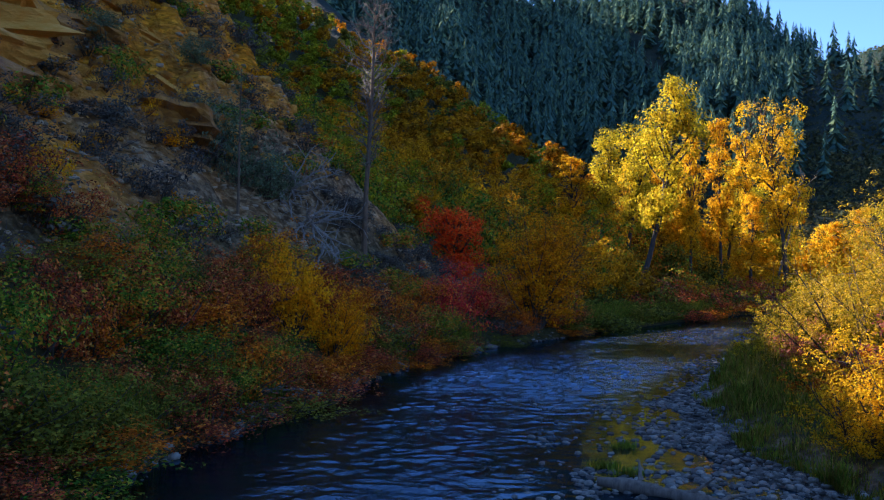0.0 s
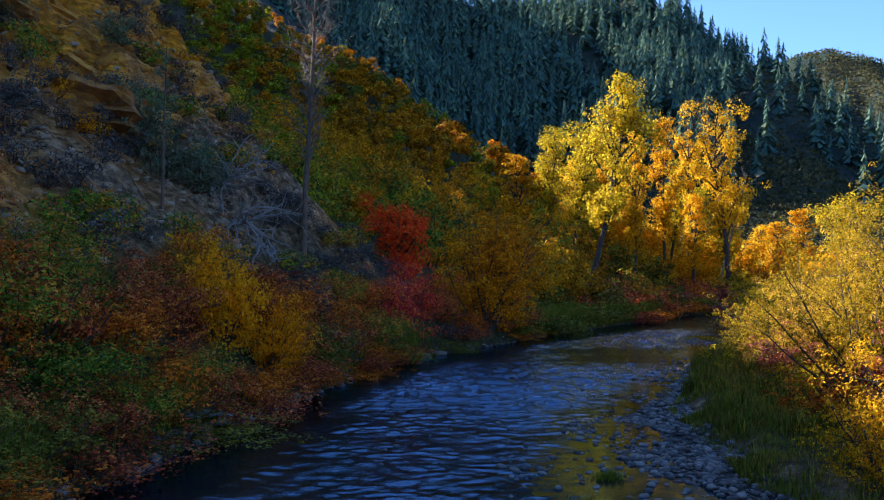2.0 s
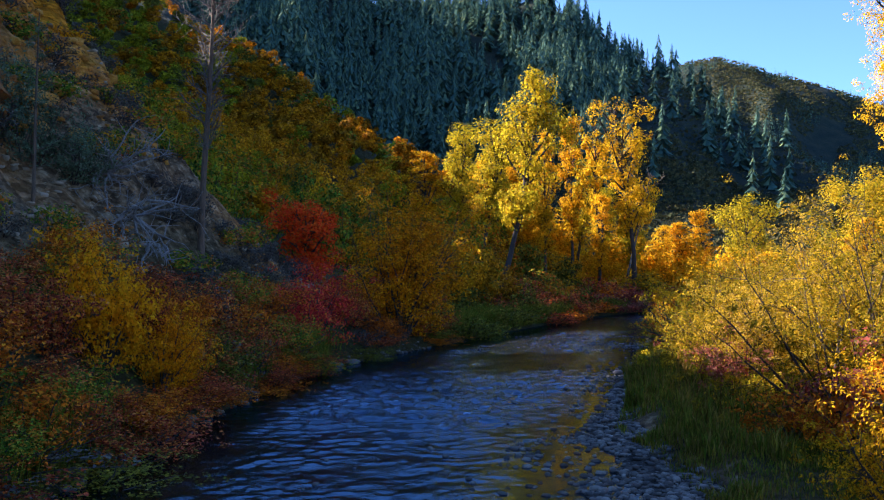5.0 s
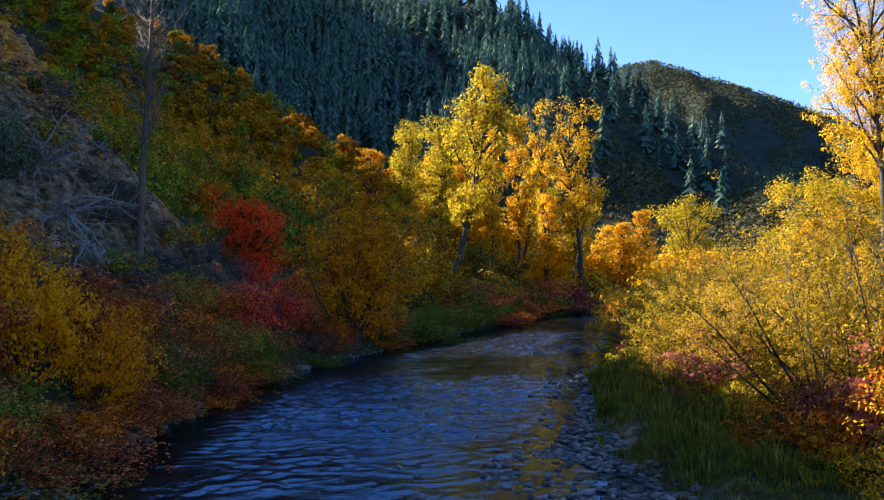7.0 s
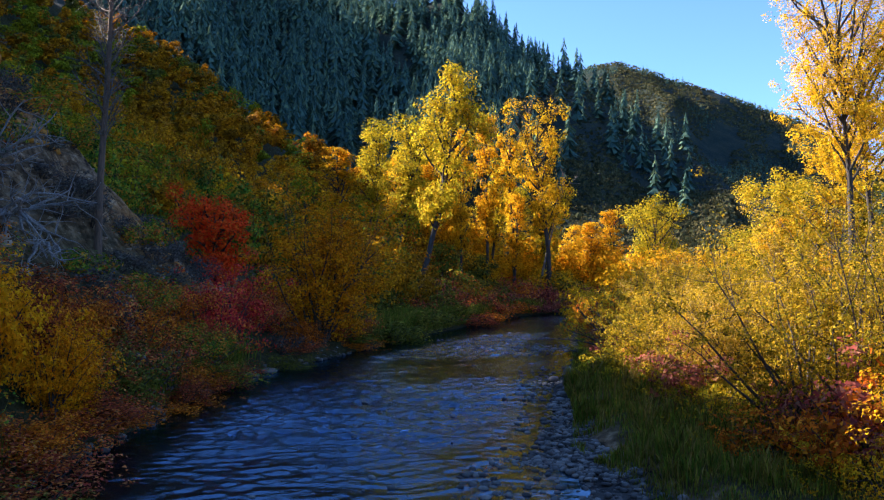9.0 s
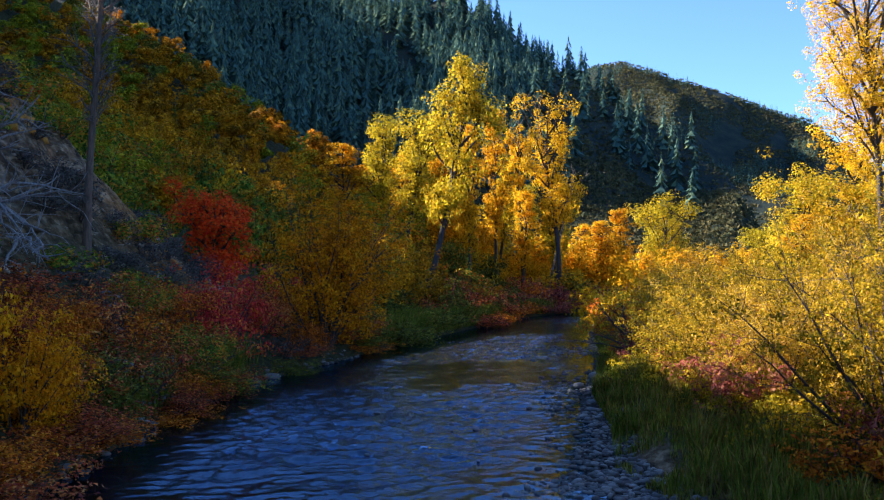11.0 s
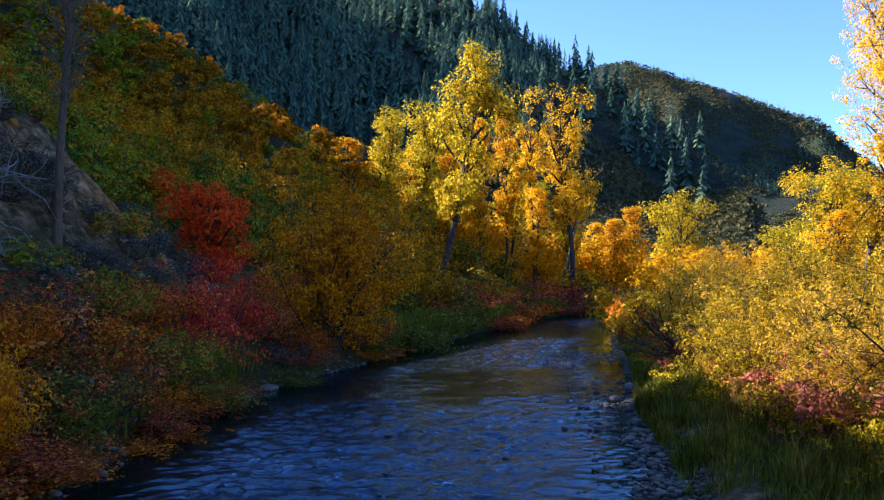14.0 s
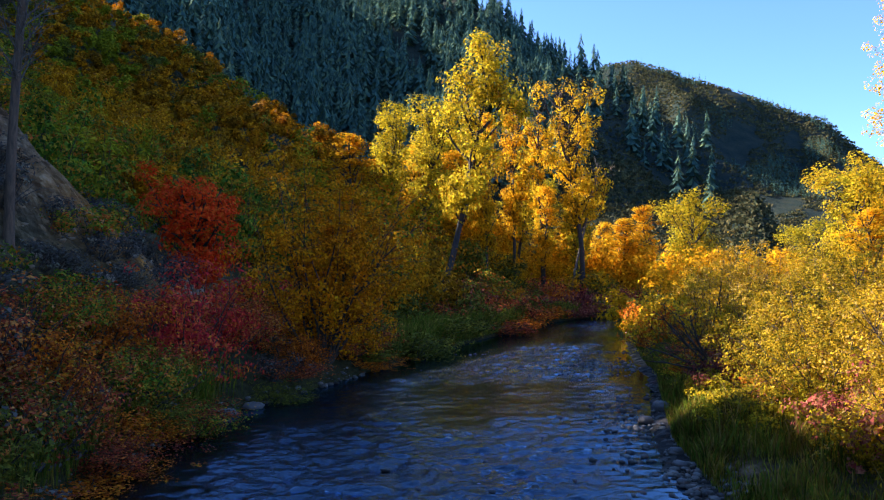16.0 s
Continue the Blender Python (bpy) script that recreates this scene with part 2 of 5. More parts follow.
def bark_material(name, dark, light, scale=14.0):
    m, nt, out = material(name)
    a = noise_tex(nt, scale, 5, 0.65, (1, 1, 0.18))
    b = noise_tex(nt, 1.2, 3, 0.5)
    col = mixed(nt, ramp(nt, a, [(0.3, dark), (0.7, light)]), (0.5, 0.48, 0.46), maths(nt, "MULTIPLY", b, 0.06))
    p = node(nt, "ShaderNodeBsdfPrincipled", Roughness=0.9)
    nt.links.new(col, p.inputs["Base Color"])
    bumped(nt, p, a, 0.6, 0.03)
    nt.links.new(p.outputs[0], out.inputs[0])
    return m


def rock_material(name, stops, scale=3.0, wet=0.85, relief=0.03):
    m, nt, out = material(name)
    info = nt.nodes.new("ShaderNodeObjectInfo")
    geo = nt.nodes.new("ShaderNodeNewGeometry")
    a = noise_tex(nt, scale, 5, 0.6)
    v = maths(nt, "ADD", maths(nt, "MULTIPLY", a, 0.45), maths(nt, "ADD", maths(nt, "MULTIPLY", info.outputs["Random"], 0.28), maths(nt, "MULTIPLY", geo.outputs["Random Per Island"], 0.28)))
    p = node(nt, "ShaderNodeBsdfPrincipled", Roughness=wet)
    nt.links.new(ramp(nt, v, stops), p.inputs["Base Color"])
    bumped(nt, p, noise_tex(nt, scale * 2.5, 6, 0.7, (1, 1, 2.2)), 0.7, relief)
    nt.links.new(p.outputs[0], out.inputs[0])
    return m


def ground_material():
    m, nt, out = material("ground")
    tc = nt.nodes.new("ShaderNodeTexCoord")
    kind = nt.nodes.new("ShaderNodeVertexColor")
    kind.layer_name = "cover"
    sep = nt.nodes.new("ShaderNodeSeparateColor")
    nt.links.new(kind.outputs[0], sep.inputs[0])
    fine = noise_tex(nt, 2.6, 6, 0.65)
    broad = noise_tex(nt, 0.16, 4, 0.6)
    pebble = nt.nodes.new("ShaderNodeTexVoronoi")
    pebble.inputs["Scale"].default_value = 4.5
    nt.links.new(tc.outputs["Object"], pebble.inputs["Vector"])
    strata = noise_tex(nt, 0.55, 5, 0.7, (0.5, 0.5, 3.2))
    scree = ramp(nt, fine, [(0.30, (0.040, 0.026, 0.015)), (0.5, (0.18, 0.115, 0.062)), (0.72, (0.40, 0.29, 0.18))])
    ochre = ramp(nt, strata, [(0.25, (0.14, 0.04, 0.005)), (0.42, (0.55, 0.18, 0.012)), (0.6, (0.80, 0.31, 0.02)), (0.8, (0.78, 0.42, 0.08))])
    crack = nt.nodes.new("ShaderNodeTexVoronoi")
    crack.feature = "DISTANCE_TO_EDGE"
    crack.inputs["Scale"].default_value = 1.1
    warp = nt.nodes.new("ShaderNodeMapping")
    warp.inputs["Scale"].default_value = (1.0, 0.7, 1.9)
    warp.inputs["Rotation"].default_value = (0.3, 0.2, 0.0)
    nt.links.new(tc.outputs["Object"], warp.inputs[0])
    nt.links.new(warp.outputs[0], crack.inputs["Vector"])
    gaps = ramp(nt, maths(nt, "ADD", crack.outputs["Distance"], maths(nt, "MULTIPLY", fine, 0.12)), [(0.05, (0, 0, 0)), (0.16, (1, 1, 1))])
    rubble = nt.nodes.new("ShaderNodeTexVoronoi")
    rubble.inputs["Scale"].default_value = 3.4
    nt.links.new(warp.outputs[0], rubble.inputs["Vector"])
    tone = ramp(nt, rubble.outputs["Color"], [(0.1, (0.35, 0.33, 0.32)), (0.5, (1.0, 0.97, 0.94)), (0.9, (1.7, 1.65, 1.6))])
    scree = mixed(nt, scree, tone, 0.85, "MULTIPLY")
    ochre = mixed(nt, ochre, tone, 0.6, "MULTIPLY")
    f = maths(nt, "MULTIPLY", sep.outputs[0], ramp(nt, broad, [(0.3, (0.35, 0.35, 0.35)), (0.55, (1, 1, 1))]))
    slope = mixed(nt, scree, ochre, f)
    soil = ramp(nt, fine, [(0.3, (0.03, 0.028, 0.012)), (0.6, (0.07, 0.065, 0.025)), (0.8, (0.13, 0.11, 0.045))])
    cobble = ramp(nt, pebble.outputs["Color"], [(0.15, (0.02, 0.02, 0.019)), (0.6, (0.07, 0.066, 0.06)), (0.95, (0.15, 0.14, 0.125))])
    col = mixed(nt, slope, soil, sep.outputs[1])
    col = mixed(nt, col, cobble, sep.outputs[2])
    # far ground, its dark teal carrying the blue of distance haze
    wild = ramp(nt, noise_tex(nt, 0.045, 9, 0.75), [(0.36, (0.010, 0.022, 0.021)), (0.5, (0.022, 0.033, 0.025)), (0.66, (0.045, 0.046, 0.028))])
    col = mixed(nt, wild, col, kind.outputs["Alpha"])
    p = node(nt, "ShaderNodeBsdfPrincipled", Roughness=0.93)
    p.inputs["Specular IOR Level"].default_value = 0.08
    nt.links.new(col, p.inputs["Base Color"])
    h = maths(nt, "ADD", maths(nt, "ADD", fine, maths(nt, "MULTIPLY", strata, 1.2)), maths(nt, "ADD", maths(nt, "MULTIPLY", maths(nt, "MULTIPLY", gaps, sep.outputs[0]), 0.55), maths(nt, "MULTIPLY", rubble.outputs["Distance"], -0.5)))
    bumped(nt, p, h, 0.9, 0.3)
    nt.links.new(p.outputs[0], out.inputs[0])
    return m


def water_material():
    m, nt, out = material("river water")
    b = noise_tex(nt, 7.0, 3, 0.6, (1.0, 1.3, 1.0, 0.7))
    at = nt.nodes.new("ShaderNodeAttribute")
    at.attribute_name = "ripple"
    h = maths(nt, "MULTIPLY", b, at.outputs["Fac"])
    bump = node(nt, "ShaderNodeBump", Strength=1.0, Distance=0.03)
    nt.links.new(h, bump.inputs["Height"])
    deep = node(nt, "ShaderNodeBsdfDiffuse")
    nt.links.new(ramp(nt, noise_tex(nt, 1.4, 4, 0.6), [(0.3, (0.002, 0.005, 0.007)), (0.7, (0.004, 0.013, 0.020))]), deep.inputs["Color"])
    skin = node(nt, "ShaderNodeBsdfGlossy", Roughness=0.02)
    skin.inputs["Color"].default_value = (0.46, 0.69, 0.98, 1)
    fres = node(nt, "ShaderNodeFresnel", IOR=1.55)
    mx = nt.nodes.new("ShaderNodeMixShader")
    nt.links.new(bump.outputs[0], skin.inputs["Normal"])
    nt.links.new(bump.outputs[0], fres.inputs["Normal"])
    nt.links.new(fres.outputs[0], mx.inputs[0])
    nt.links.new(deep.outputs[0], mx.inputs[1])
    nt.links.new(skin.outputs[0], mx.inputs[2])
    nt.links.new(mx.outputs[0], out.inputs[0])
    return m


YELLOW = [(0.08, (0.30, 0.17, 0.010)), (0.3, (0.62, 0.36, 0.010)), (0.6, (0.82, 0.52, 0.014)), (0.8, (0.82, 0.58, 0.03)), (0.95, (0.52, 0.46, 0.04))]
GOLD = [(0.1, (0.42, 0.19, 0.006)), (0.4, (0.74, 0.39, 0.010)), (0.7, (0.84, 0.50, 0.014)), (0.95, (0.66, 0.50, 0.03))]
GREENGOLD = [(0.1, (0.20, 0.19, 0.012)), (0.45, (0.42, 0.35, 0.016)), (0.75, (0.62, 0.44, 0.02)), (0.95, (0.70, 0.40, 0.02))]
MAT = {
    "ground": ground_material(),
    "water": water_material(),
    "bark": bark_material("grey bark", (0.012, 0.009, 0.006), (0.055, 0.038, 0.027)),
    "stem": bark_material("shrub stems", (0.018, 0.012, 0.008), (0.075, 0.048, 0.033), 30),
    "dead": bark_material("weathered dead wood", (0.05, 0.037, 0.027), (0.21, 0.165, 0.125), 22),
    "bleached": bark_material("bleached dead wood", (0.12, 0.10, 0.088), (0.40, 0.36, 0.32), 22),
    "snag": bark_material("dead trunk", (0.04, 0.024, 0.014), (0.20, 0.115, 0.062), 18),
    "cobble": rock_material("river cobble", [(0.25, (0.025, 0.023, 0.02)), (0.42, (0.10, 0.092, 0.08)), (0.6, (0.27, 0.25, 0.215)), (0.8, (0.46, 0.42, 0.36))], 3.0, 0.7),
    "scree": rock_material("scree stone", [(0.2, (0.04, 0.027, 0.018)), (0.45, (0.17, 0.112, 0.065)), (0.65, (0.33, 0.235, 0.145)), (0.85, (0.52, 0.41, 0.29))]),
    "ochre_rock": rock_material("ochre rock", [(0.32, (0.06, 0.02, 0.004)), (0.50, (0.34, 0.125, 0.014)), (0.66, (0.62, 0.25, 0.022)), (0.85, (0.70, 0.38, 0.08))], 7.5, 0.9, 0.16),
    "oak_orange": leaf_material("oak leaves turning orange", [(0.1, (0.20, 0.075, 0.004)), (0.4, (0.52, 0.21, 0.006)), (0.7, (0.78, 0.34, 0.008)), (0.95, (0.62, 0.36, 0.012))], 0.35),
    "oak_brown": leaf_material("oak leaves turning brown", [(0.1, (0.11, 0.055, 0.005)), (0.45, (0.32, 0.14, 0.007)), (0.8, (0.56, 0.26, 0.008))], 0.35),
    "drift": bark_material("driftwood", (0.05, 0.036, 0.028), (0.20, 0.155, 0.12), 16),
    "boulder": rock_material("wet boulder", [(0.2, (0.03, 0.03, 0.03)), (0.6, (0.13, 0.12, 0.11)), (0.9, (0.25, 0.23, 0.2))], 2.0, 0.5),
    "yellow": leaf_material("yellow leaves", YELLOW, 0.55),
    "gold": leaf_material("golden leaves", GOLD, 0.55),
    "greengold": leaf_material("green gold leaves", GREENGOLD, 0.55),
    "willow": leaf_material("willow leaves", [(0.08, (0.06, 0.065, 0.008)), (0.28, (0.17, 0.15, 0.010)), (0.5, (0.42, 0.27, 0.012)), (0.70, (0.60, 0.36, 0.016)), (0.83, (0.46, 0.33, 0.10)), (0.95, (0.50, 0.22, 0.02))], 0.38, patch=0.55),
    "amber": leaf_material("amber leaves", [(0.1, (0.55, 0.17, 0.004)), (0.45, (0.92, 0.32, 0.005)), (0.8, (0.95, 0.41, 0.008))], vary=0.75),
    "bronze": leaf_material("bronze leaves", [(0.1, (0.55, 0.17, 0.005)), (0.45, (0.95, 0.33, 0.006)), (0.8, (0.97, 0.44, 0.008))], 0.35),
    "scarlet": leaf_material("scarlet leaves", [(0.1, (0.85, 0.03, 0.008)), (0.5, (0.98, 0.10, 0.014)), (0.9, (0.99, 0.24, 0.02))], 0.35, vary=0.35),
    "crimson": leaf_material("crimson leaves", [(0.1, (0.34, 0.015, 0.025)), (0.4, (0.75, 0.045, 0.05)), (0.7, (0.9, 0.13, 0.045)), (0.92, (0.9, 0.34, 0.02))], 0.3, patch=0.35, vary=0.7),
    "dusky": leaf_material("dusky red leaves", [(0.1, (0.05, 0.06, 0.015)), (0.3, (0.20, 0.035, 0.022)), (0.5, (0.46, 0.075, 0.03)), (0.7, (0.66, 0.17, 0.03)), (0.86, (0.58, 0.27, 0.07)), (0.95, (0.72, 0.24, 0.02))], 0.25, patch=0.4),
    "rust": leaf_material("rust leaves", [(0.1, (0.16, 0.04, 0.008)), (0.4, (0.55, 0.12, 0.012)), (0.7, (0.80, 0.22, 0.014)), (0.92, (0.85, 0.36, 0.02))], 0.35, patch=0.35),
    "green": leaf_material("green leaves", [(0.1, (0.025, 0.075, 0.010)), (0.4, (0.09, 0.19, 0.018)), (0.6, (0.26, 0.30, 0.025)), (0.76, (0.62, 0.24, 0.02)), (0.95, (0.62, 0.10, 0.025))], 0.3, patch=0.4),
    "olive": leaf_material("olive leaves", [(0.1, (0.05, 0.07, 0.012)), (0.5, (0.16, 0.16, 0.022)), (0.9, (0.32, 0.25, 0.025))], 0.35),
    "lime": leaf_material("late green leaves", [(0.1, (0.12, 0.15, 0.010)), (0.5, (0.30, 0.30, 0.014)), (0.9, (0.62, 0.45, 0.02))]),
    "grey": leaf_material("grey twigs and leaves", [(0.1, (0.05, 0.045, 0.04)), (0.5, (0.11, 0.095, 0.085)), (0.9, (0.16, 0.15, 0.10))], 0.2),
    "sage": leaf_material("juniper needles", [(0.1, (0.05, 0.085, 0.045)), (0.5, (0.12, 0.17, 0.09)), (0.9, (0.2, 0.24, 0.14))], 0.2),
    # teal dark tones paint the mountain's blue haze into the needles
    "conifer": leaf_material("haze-blue conifer needles", [(0.1, (0.026, 0.070, 0.068)), (0.5, (0.082, 0.155, 0.12)), (0.75, (0.15, 0.20, 0.09)), (0.95, (0.28, 0.28, 0.08))], 0.12, patch=0.5, gloss=0.02, vary=0.35),
    "brush": leaf_material("mountain brush", [(0.1, (0.018, 0.032, 0.02)), (0.5, (0.05, 0.062, 0.03)), (0.9, (0.13, 0.105, 0.04))], 0.15, vary=0.5),
    "grass": leaf_material("bank grass", [(0.1, (0.03, 0.065, 0.006)), (0.45, (0.09, 0.15, 0.014)), (0.7, (0.20, 0.23, 0.022)), (0.92, (0.38, 0.27, 0.035))], 0.35, patch=0.6),
    "straw": leaf_material("drying grass", [(0.1, (0.09, 0.08, 0.012)), (0.5, (0.24, 0.17, 0.03)), (0.85, (0.42, 0.29, 0.08))], 0.35),
    "pink": leaf_material("pinkish red leaves", [(0.1, (0.13, 0.025, 0.025)), (0.5, (0.32, 0.07, 0.055)), (0.9, (0.42, 0.19, 0.10))], 0.35),
}


# ---------------------------------------------------------------- building blocks
rng = np.random.default_rng(7)


def mesh_np(name, verts, faces, mat=None, shade_smooth=False):
    """A mesh from an array of corners and an array of faces with equal corner counts."""
    verts, faces = np.asarray(verts, np.float32), np.asarray(faces, np.int32)
    me = bpy.data.meshes.new(name)
    me.vertices.add(len(verts))
    me.vertices.foreach_set("co", verts.ravel())
    me.loops.add(faces.size)
    me.loops.foreach_set("vertex_index", faces.ravel())
    me.polygons.add(len(faces))
    me.polygons.foreach_set("loop_start", np.arange(0, faces.size, faces.shape[1], dtype=np.int32))
    me.update(calc_edges=True)
    me.validate()
    if shade_smooth:
        me.shade_smooth()
    if mat:
        me.materials.append(mat)
    return me


def thing(name, label, category, group="", kind="", at=None):
    ob = new(name)
    ob.empty_display_size = 0.3
    if at is not None:
        ob.matrix_basis = at
    return tagged(ob, label, category, group, kind)


def part(name, me, parent, label=""):
    ob = new(name, me)
    ob.parent = parent
    if label:
        tagged(ob, label)
    return ob


def tube(points, radii, sides=6):
    """Corners and quads of a tapered tube along points."""
    points = np.asarray(points, float)
    n = len(points)
    tang = np.gradient(points, axis=0)
    tang /= np.linalg.norm(tang, axis=1)[:, None] + 1e-9
    ref = np.where(np.abs(tang[:, 2:3]) > 0.9, np.array([[1.0, 0, 0]]), np.array([[0, 0, 1.0]]))
    a = np.cross(tang, ref)
    a /= np.linalg.norm(a, axis=1)[:, None] + 1e-9
    b = np.cross(tang, a)
    ang = np.arange(sides) * 2 * np.pi / sides
    ring = a[:, None, :] * np.cos(ang)[None, :, None] + b[:, None, :] * np.sin(ang)[None, :, None]
    verts = (points[:, None, :] + ring * np.asarray(radii)[:, None, None]).reshape(-1, 3)
    i, j = np.meshgrid(np.arange(n - 1), np.arange(sides), indexing="ij")
    k = (j + 1) % sides
    faces = np.stack([i * sides + j, i * sides + k, (i + 1) * sides + k, (i + 1) * sides + j], -1).reshape(-1, 4)
    return verts, faces


def capped(points, radii, sides):
    # a tube drawn in to a blunt end at both ends
    points, radii = np.asarray(points, float), np.asarray(radii, float)
    points = np.concatenate([points[:1], points, points[-1:]])
    points[0] += (points[1] - points[2]) * 0.05
    points[-1] += (points[-2] - points[-3]) * 0.05
    return tube(points, np.concatenate([[0.004], radii, [0.004]]), sides)


def joined(pieces):
    vs, fs, base = [], [], 0
    for v, f in pieces:
        vs.append(v)
        fs.append(f + base)
        base += len(v)
    return np.concatenate(vs), np.concatenate(fs)


def bough(g, start, way, length, bend=0.3, lift=0.15, n=7):
    """A wandering line from start."""
    pts, p, d = [np.array(start, float)], np.array(start, float), np.array(way, float)
    d /= np.linalg.norm(d)
    for _ in range(n):
        d = d + g.normal(0, bend / n ** 0.5, 3) * 0.6 + np.array([0, 0, lift / n])
        d /= np.linalg.norm(d)
        p = p + d * length / n
        pts.append(p)
    return np.array(pts)


def leaves(g, centres, size, droop=0.0, narrow=0.55, up=0.35, three=False, out=None):
    """One folded four-cornered leaf at each centre. out: the way each leaf faces, more or less."""
    n = len(centres)
    d = g.normal(0, 1, (n, 3))
    d[:, 2] -= droop
    if out is not None:
        d -= out * (d * out).sum(1)[:, None] * 0.85
    d /= np.linalg.norm(d, axis=1)[:, None]
    nrm = g.normal(0, 1, (n, 3))
    if out is not None:
        nrm = nrm * 0.42 + out
    nrm[:, 2] += up * 2
    s = np.cross(d, nrm)
    s /= np.linalg.norm(s, axis=1)[:, None] + 1e-9
    nrm = np.cross(s, d)
    ln = size * g.uniform(0.6, 1.35, (n, 1))
    w = ln * narrow * 0.5
    base = centres - d * ln * 0.5
    tip = centres + d * ln * 0.5
    fold = nrm * ln * 0.12
    if three:
        return np.stack([base, tip + s * w, tip - s * w * 1.6 - d * ln * 0.3], 1).reshape(-1, 3), np.arange(n * 3).reshape(-1, 3)
    v = np.stack([base, centres + s * w + fold, tip, centres - s * w + fold], 1).reshape(-1, 3)
    f = np.arange(n * 4).reshape(-1, 4)
    return v, f


def spots_along(g, lines, count, spread, start=0.25):
    """Random places round a set of twig lines, denser towards their ends."""
    pick = g.integers(0, len(lines), count)
    q = start + (1 - start) * g.random(count) ** 0.75
    out = np.empty((count, 3))
    for k, ln in enumerate(lines):
        m = pick == k
        t = q[m] * (len(ln) - 1)
        i = np.clip(t.astype(int), 0, len(ln) - 2)
        out[m] = ln[i] + (ln[i + 1] - ln[i]) * (t - i)[:, None]
    return out + np.clip(g.normal(0, 1, (count, 3)), -2, 2) * spread


def clustered(g, centres, k, spread, heart=None):
    """Leaves gathered in rounded sprays of k round each centre, with gaps between the sprays, and the ways they face:
    away from the spray's middle and from the heart of the crown."""
    n = len(centres) * k
    way = g.normal(0, 1, (n, 3))
    way /= np.linalg.norm(way, axis=1)[:, None]
    big = np.repeat(g.uniform(0.6, 1.35, len(centres)), k)[:, None]
    pts = np.repeat(centres, k, 0) + way * big * spread * g.uniform(0.35, 1.0, (n, 1)) ** 0.5 * np.array([1.15, 1.15, 0.8])
    face = way * 0.8
    if heart is not None:
        far = pts - heart
        face = face + far / (np.linalg.norm(far, axis=1)[:, None] + 1e-6) * 0.8
    face[:, 2] += 0.25
    return pts, face / (np.linalg.norm(face, axis=1)[:, None] + 1e-6)


def scatter(protos, spots):
    """Plants at (which, x, y, turn, width, height): the first of each kind is the prototype itself, the others are copies."""
    first = {}
    for i, x, y, turn, sx, sz in spots:
        m = pose(x, y, zat(x, y) - 0.05, 0, 0, turn) @ Matrix.Diagonal((sx, sx, sz, 1))
        if i in first:
            copy_thing(protos[i], m)
        else:
            first[i] = m
    for i, m in first.items():
        protos[i].matrix_basis = m


def shrub(name, label, category, group, seed, h, w, n_stems, n_leaves, leaf, mat, stem_mat="stem", narrow=0.5, open_base=0.2, spread=0.14, three=False, twigs=4, arch=0.1, each=False, low=0.65, bare=False, steps=5, spray=22, puff=2.4):
    """A many-stemmed bush: stems from one root, forking into twigs with leaves on the outer parts. each: every stem a part."""
    g = np.random.default_rng(seed)
    ob = thing(name, label, category, group)
    wood, lines = [], []
    for i in range(n_stems):
        a = g.uniform(0, 2 * np.pi)
        out = g.uniform(0.05, 1.0) ** 0.7 * w
        way = np.array([math.cos(a) * out, math.sin(a) * out, h * g.uniform(low, 1.0) * (1 - 0.35 * (out / w) ** 2)])
        ln = np.linalg.norm(way)
        st = bough(g, (math.cos(a) * 0.12 * w, math.sin(a) * 0.12 * w, -0.15), way, ln, 0.5, arch, steps)
        one = [tube(st, np.linspace(0.012 * h ** 0.6 + 0.012, 0.005, len(st)), 4 if each else 3)]
        lines.append(st[1:])
        for _ in range(twigs):
            q = g.integers(1, len(st) - 1)
            d = st[q] - st[q - 1]
            d = d / np.linalg.norm(d) + g.normal(0, 0.75, 3)
            tw = bough(g, st[q], d, ln * g.uniform(0.2, 0.42), 0.5, 0.1, 4)
            if each or bare:
                one.append(tube(tw, np.linspace(0.009, 0.003, len(tw)), 3))
            lines += [tw, tw[2:]]
        if each:
            part("stem", mesh_np("stem", *one[0], MAT[stem_mat]), ob)
            one = one[1:]
        wood += one
    if each:
        tagged(part("branchwork", mesh_np("branchwork", *joined(wood), MAT[stem_mat]), ob), kind="stuff")
    else:
        tagged(part("branchwork", mesh_np("branchwork", *joined(wood), MAT[stem_mat]), ob), kind="stuff")
    pts, face = clustered(g, spots_along(g, lines, n_leaves // spray, spread * h ** 0.5, open_base), spray, puff * leaf, np.array([0, 0, h * 0.35]))
    pts[:, 2] = np.maximum(pts[:, 2], 0.02)
    part("foliage", mesh_np("foliage", *leaves(g, pts, leaf, narrow=narrow, three=three, up=0.1, out=face), MAT[mat]), ob)
    return ob


def far_woods(seed, spots, count, leaf, h, w):
    """Corners and faces of many far crowns, joined: lumpy clusters of leaf sprays with gaps between."""
    g = np.random.default_rng(seed)
    pts, face = [], []
    for i, x, y, turn, sx, sz in spots:
        k = 9
        a, q = g.uniform(0, 6.3, k), g.random(k)
        hub = np.stack([np.cos(a) * w * 0.75 * g.random(k) ** 0.5, np.sin(a) * w * 0.75 * g.random(k) ** 0.5, h * (0.3 + 0.6 * q)], -1)
        p, o = clustered(g, hub, count // k, w * 0.42, np.array([0, 0, h * 0.4]))
        pts.append(p * np.array([sx, sx, sz]) + np.array([x, y, zat(x, y)]))
        face.append(o)
    return leaves(g, np.concatenate(pts), leaf, narrow=0.8, three=True, up=0.1, out=np.concatenate(face))


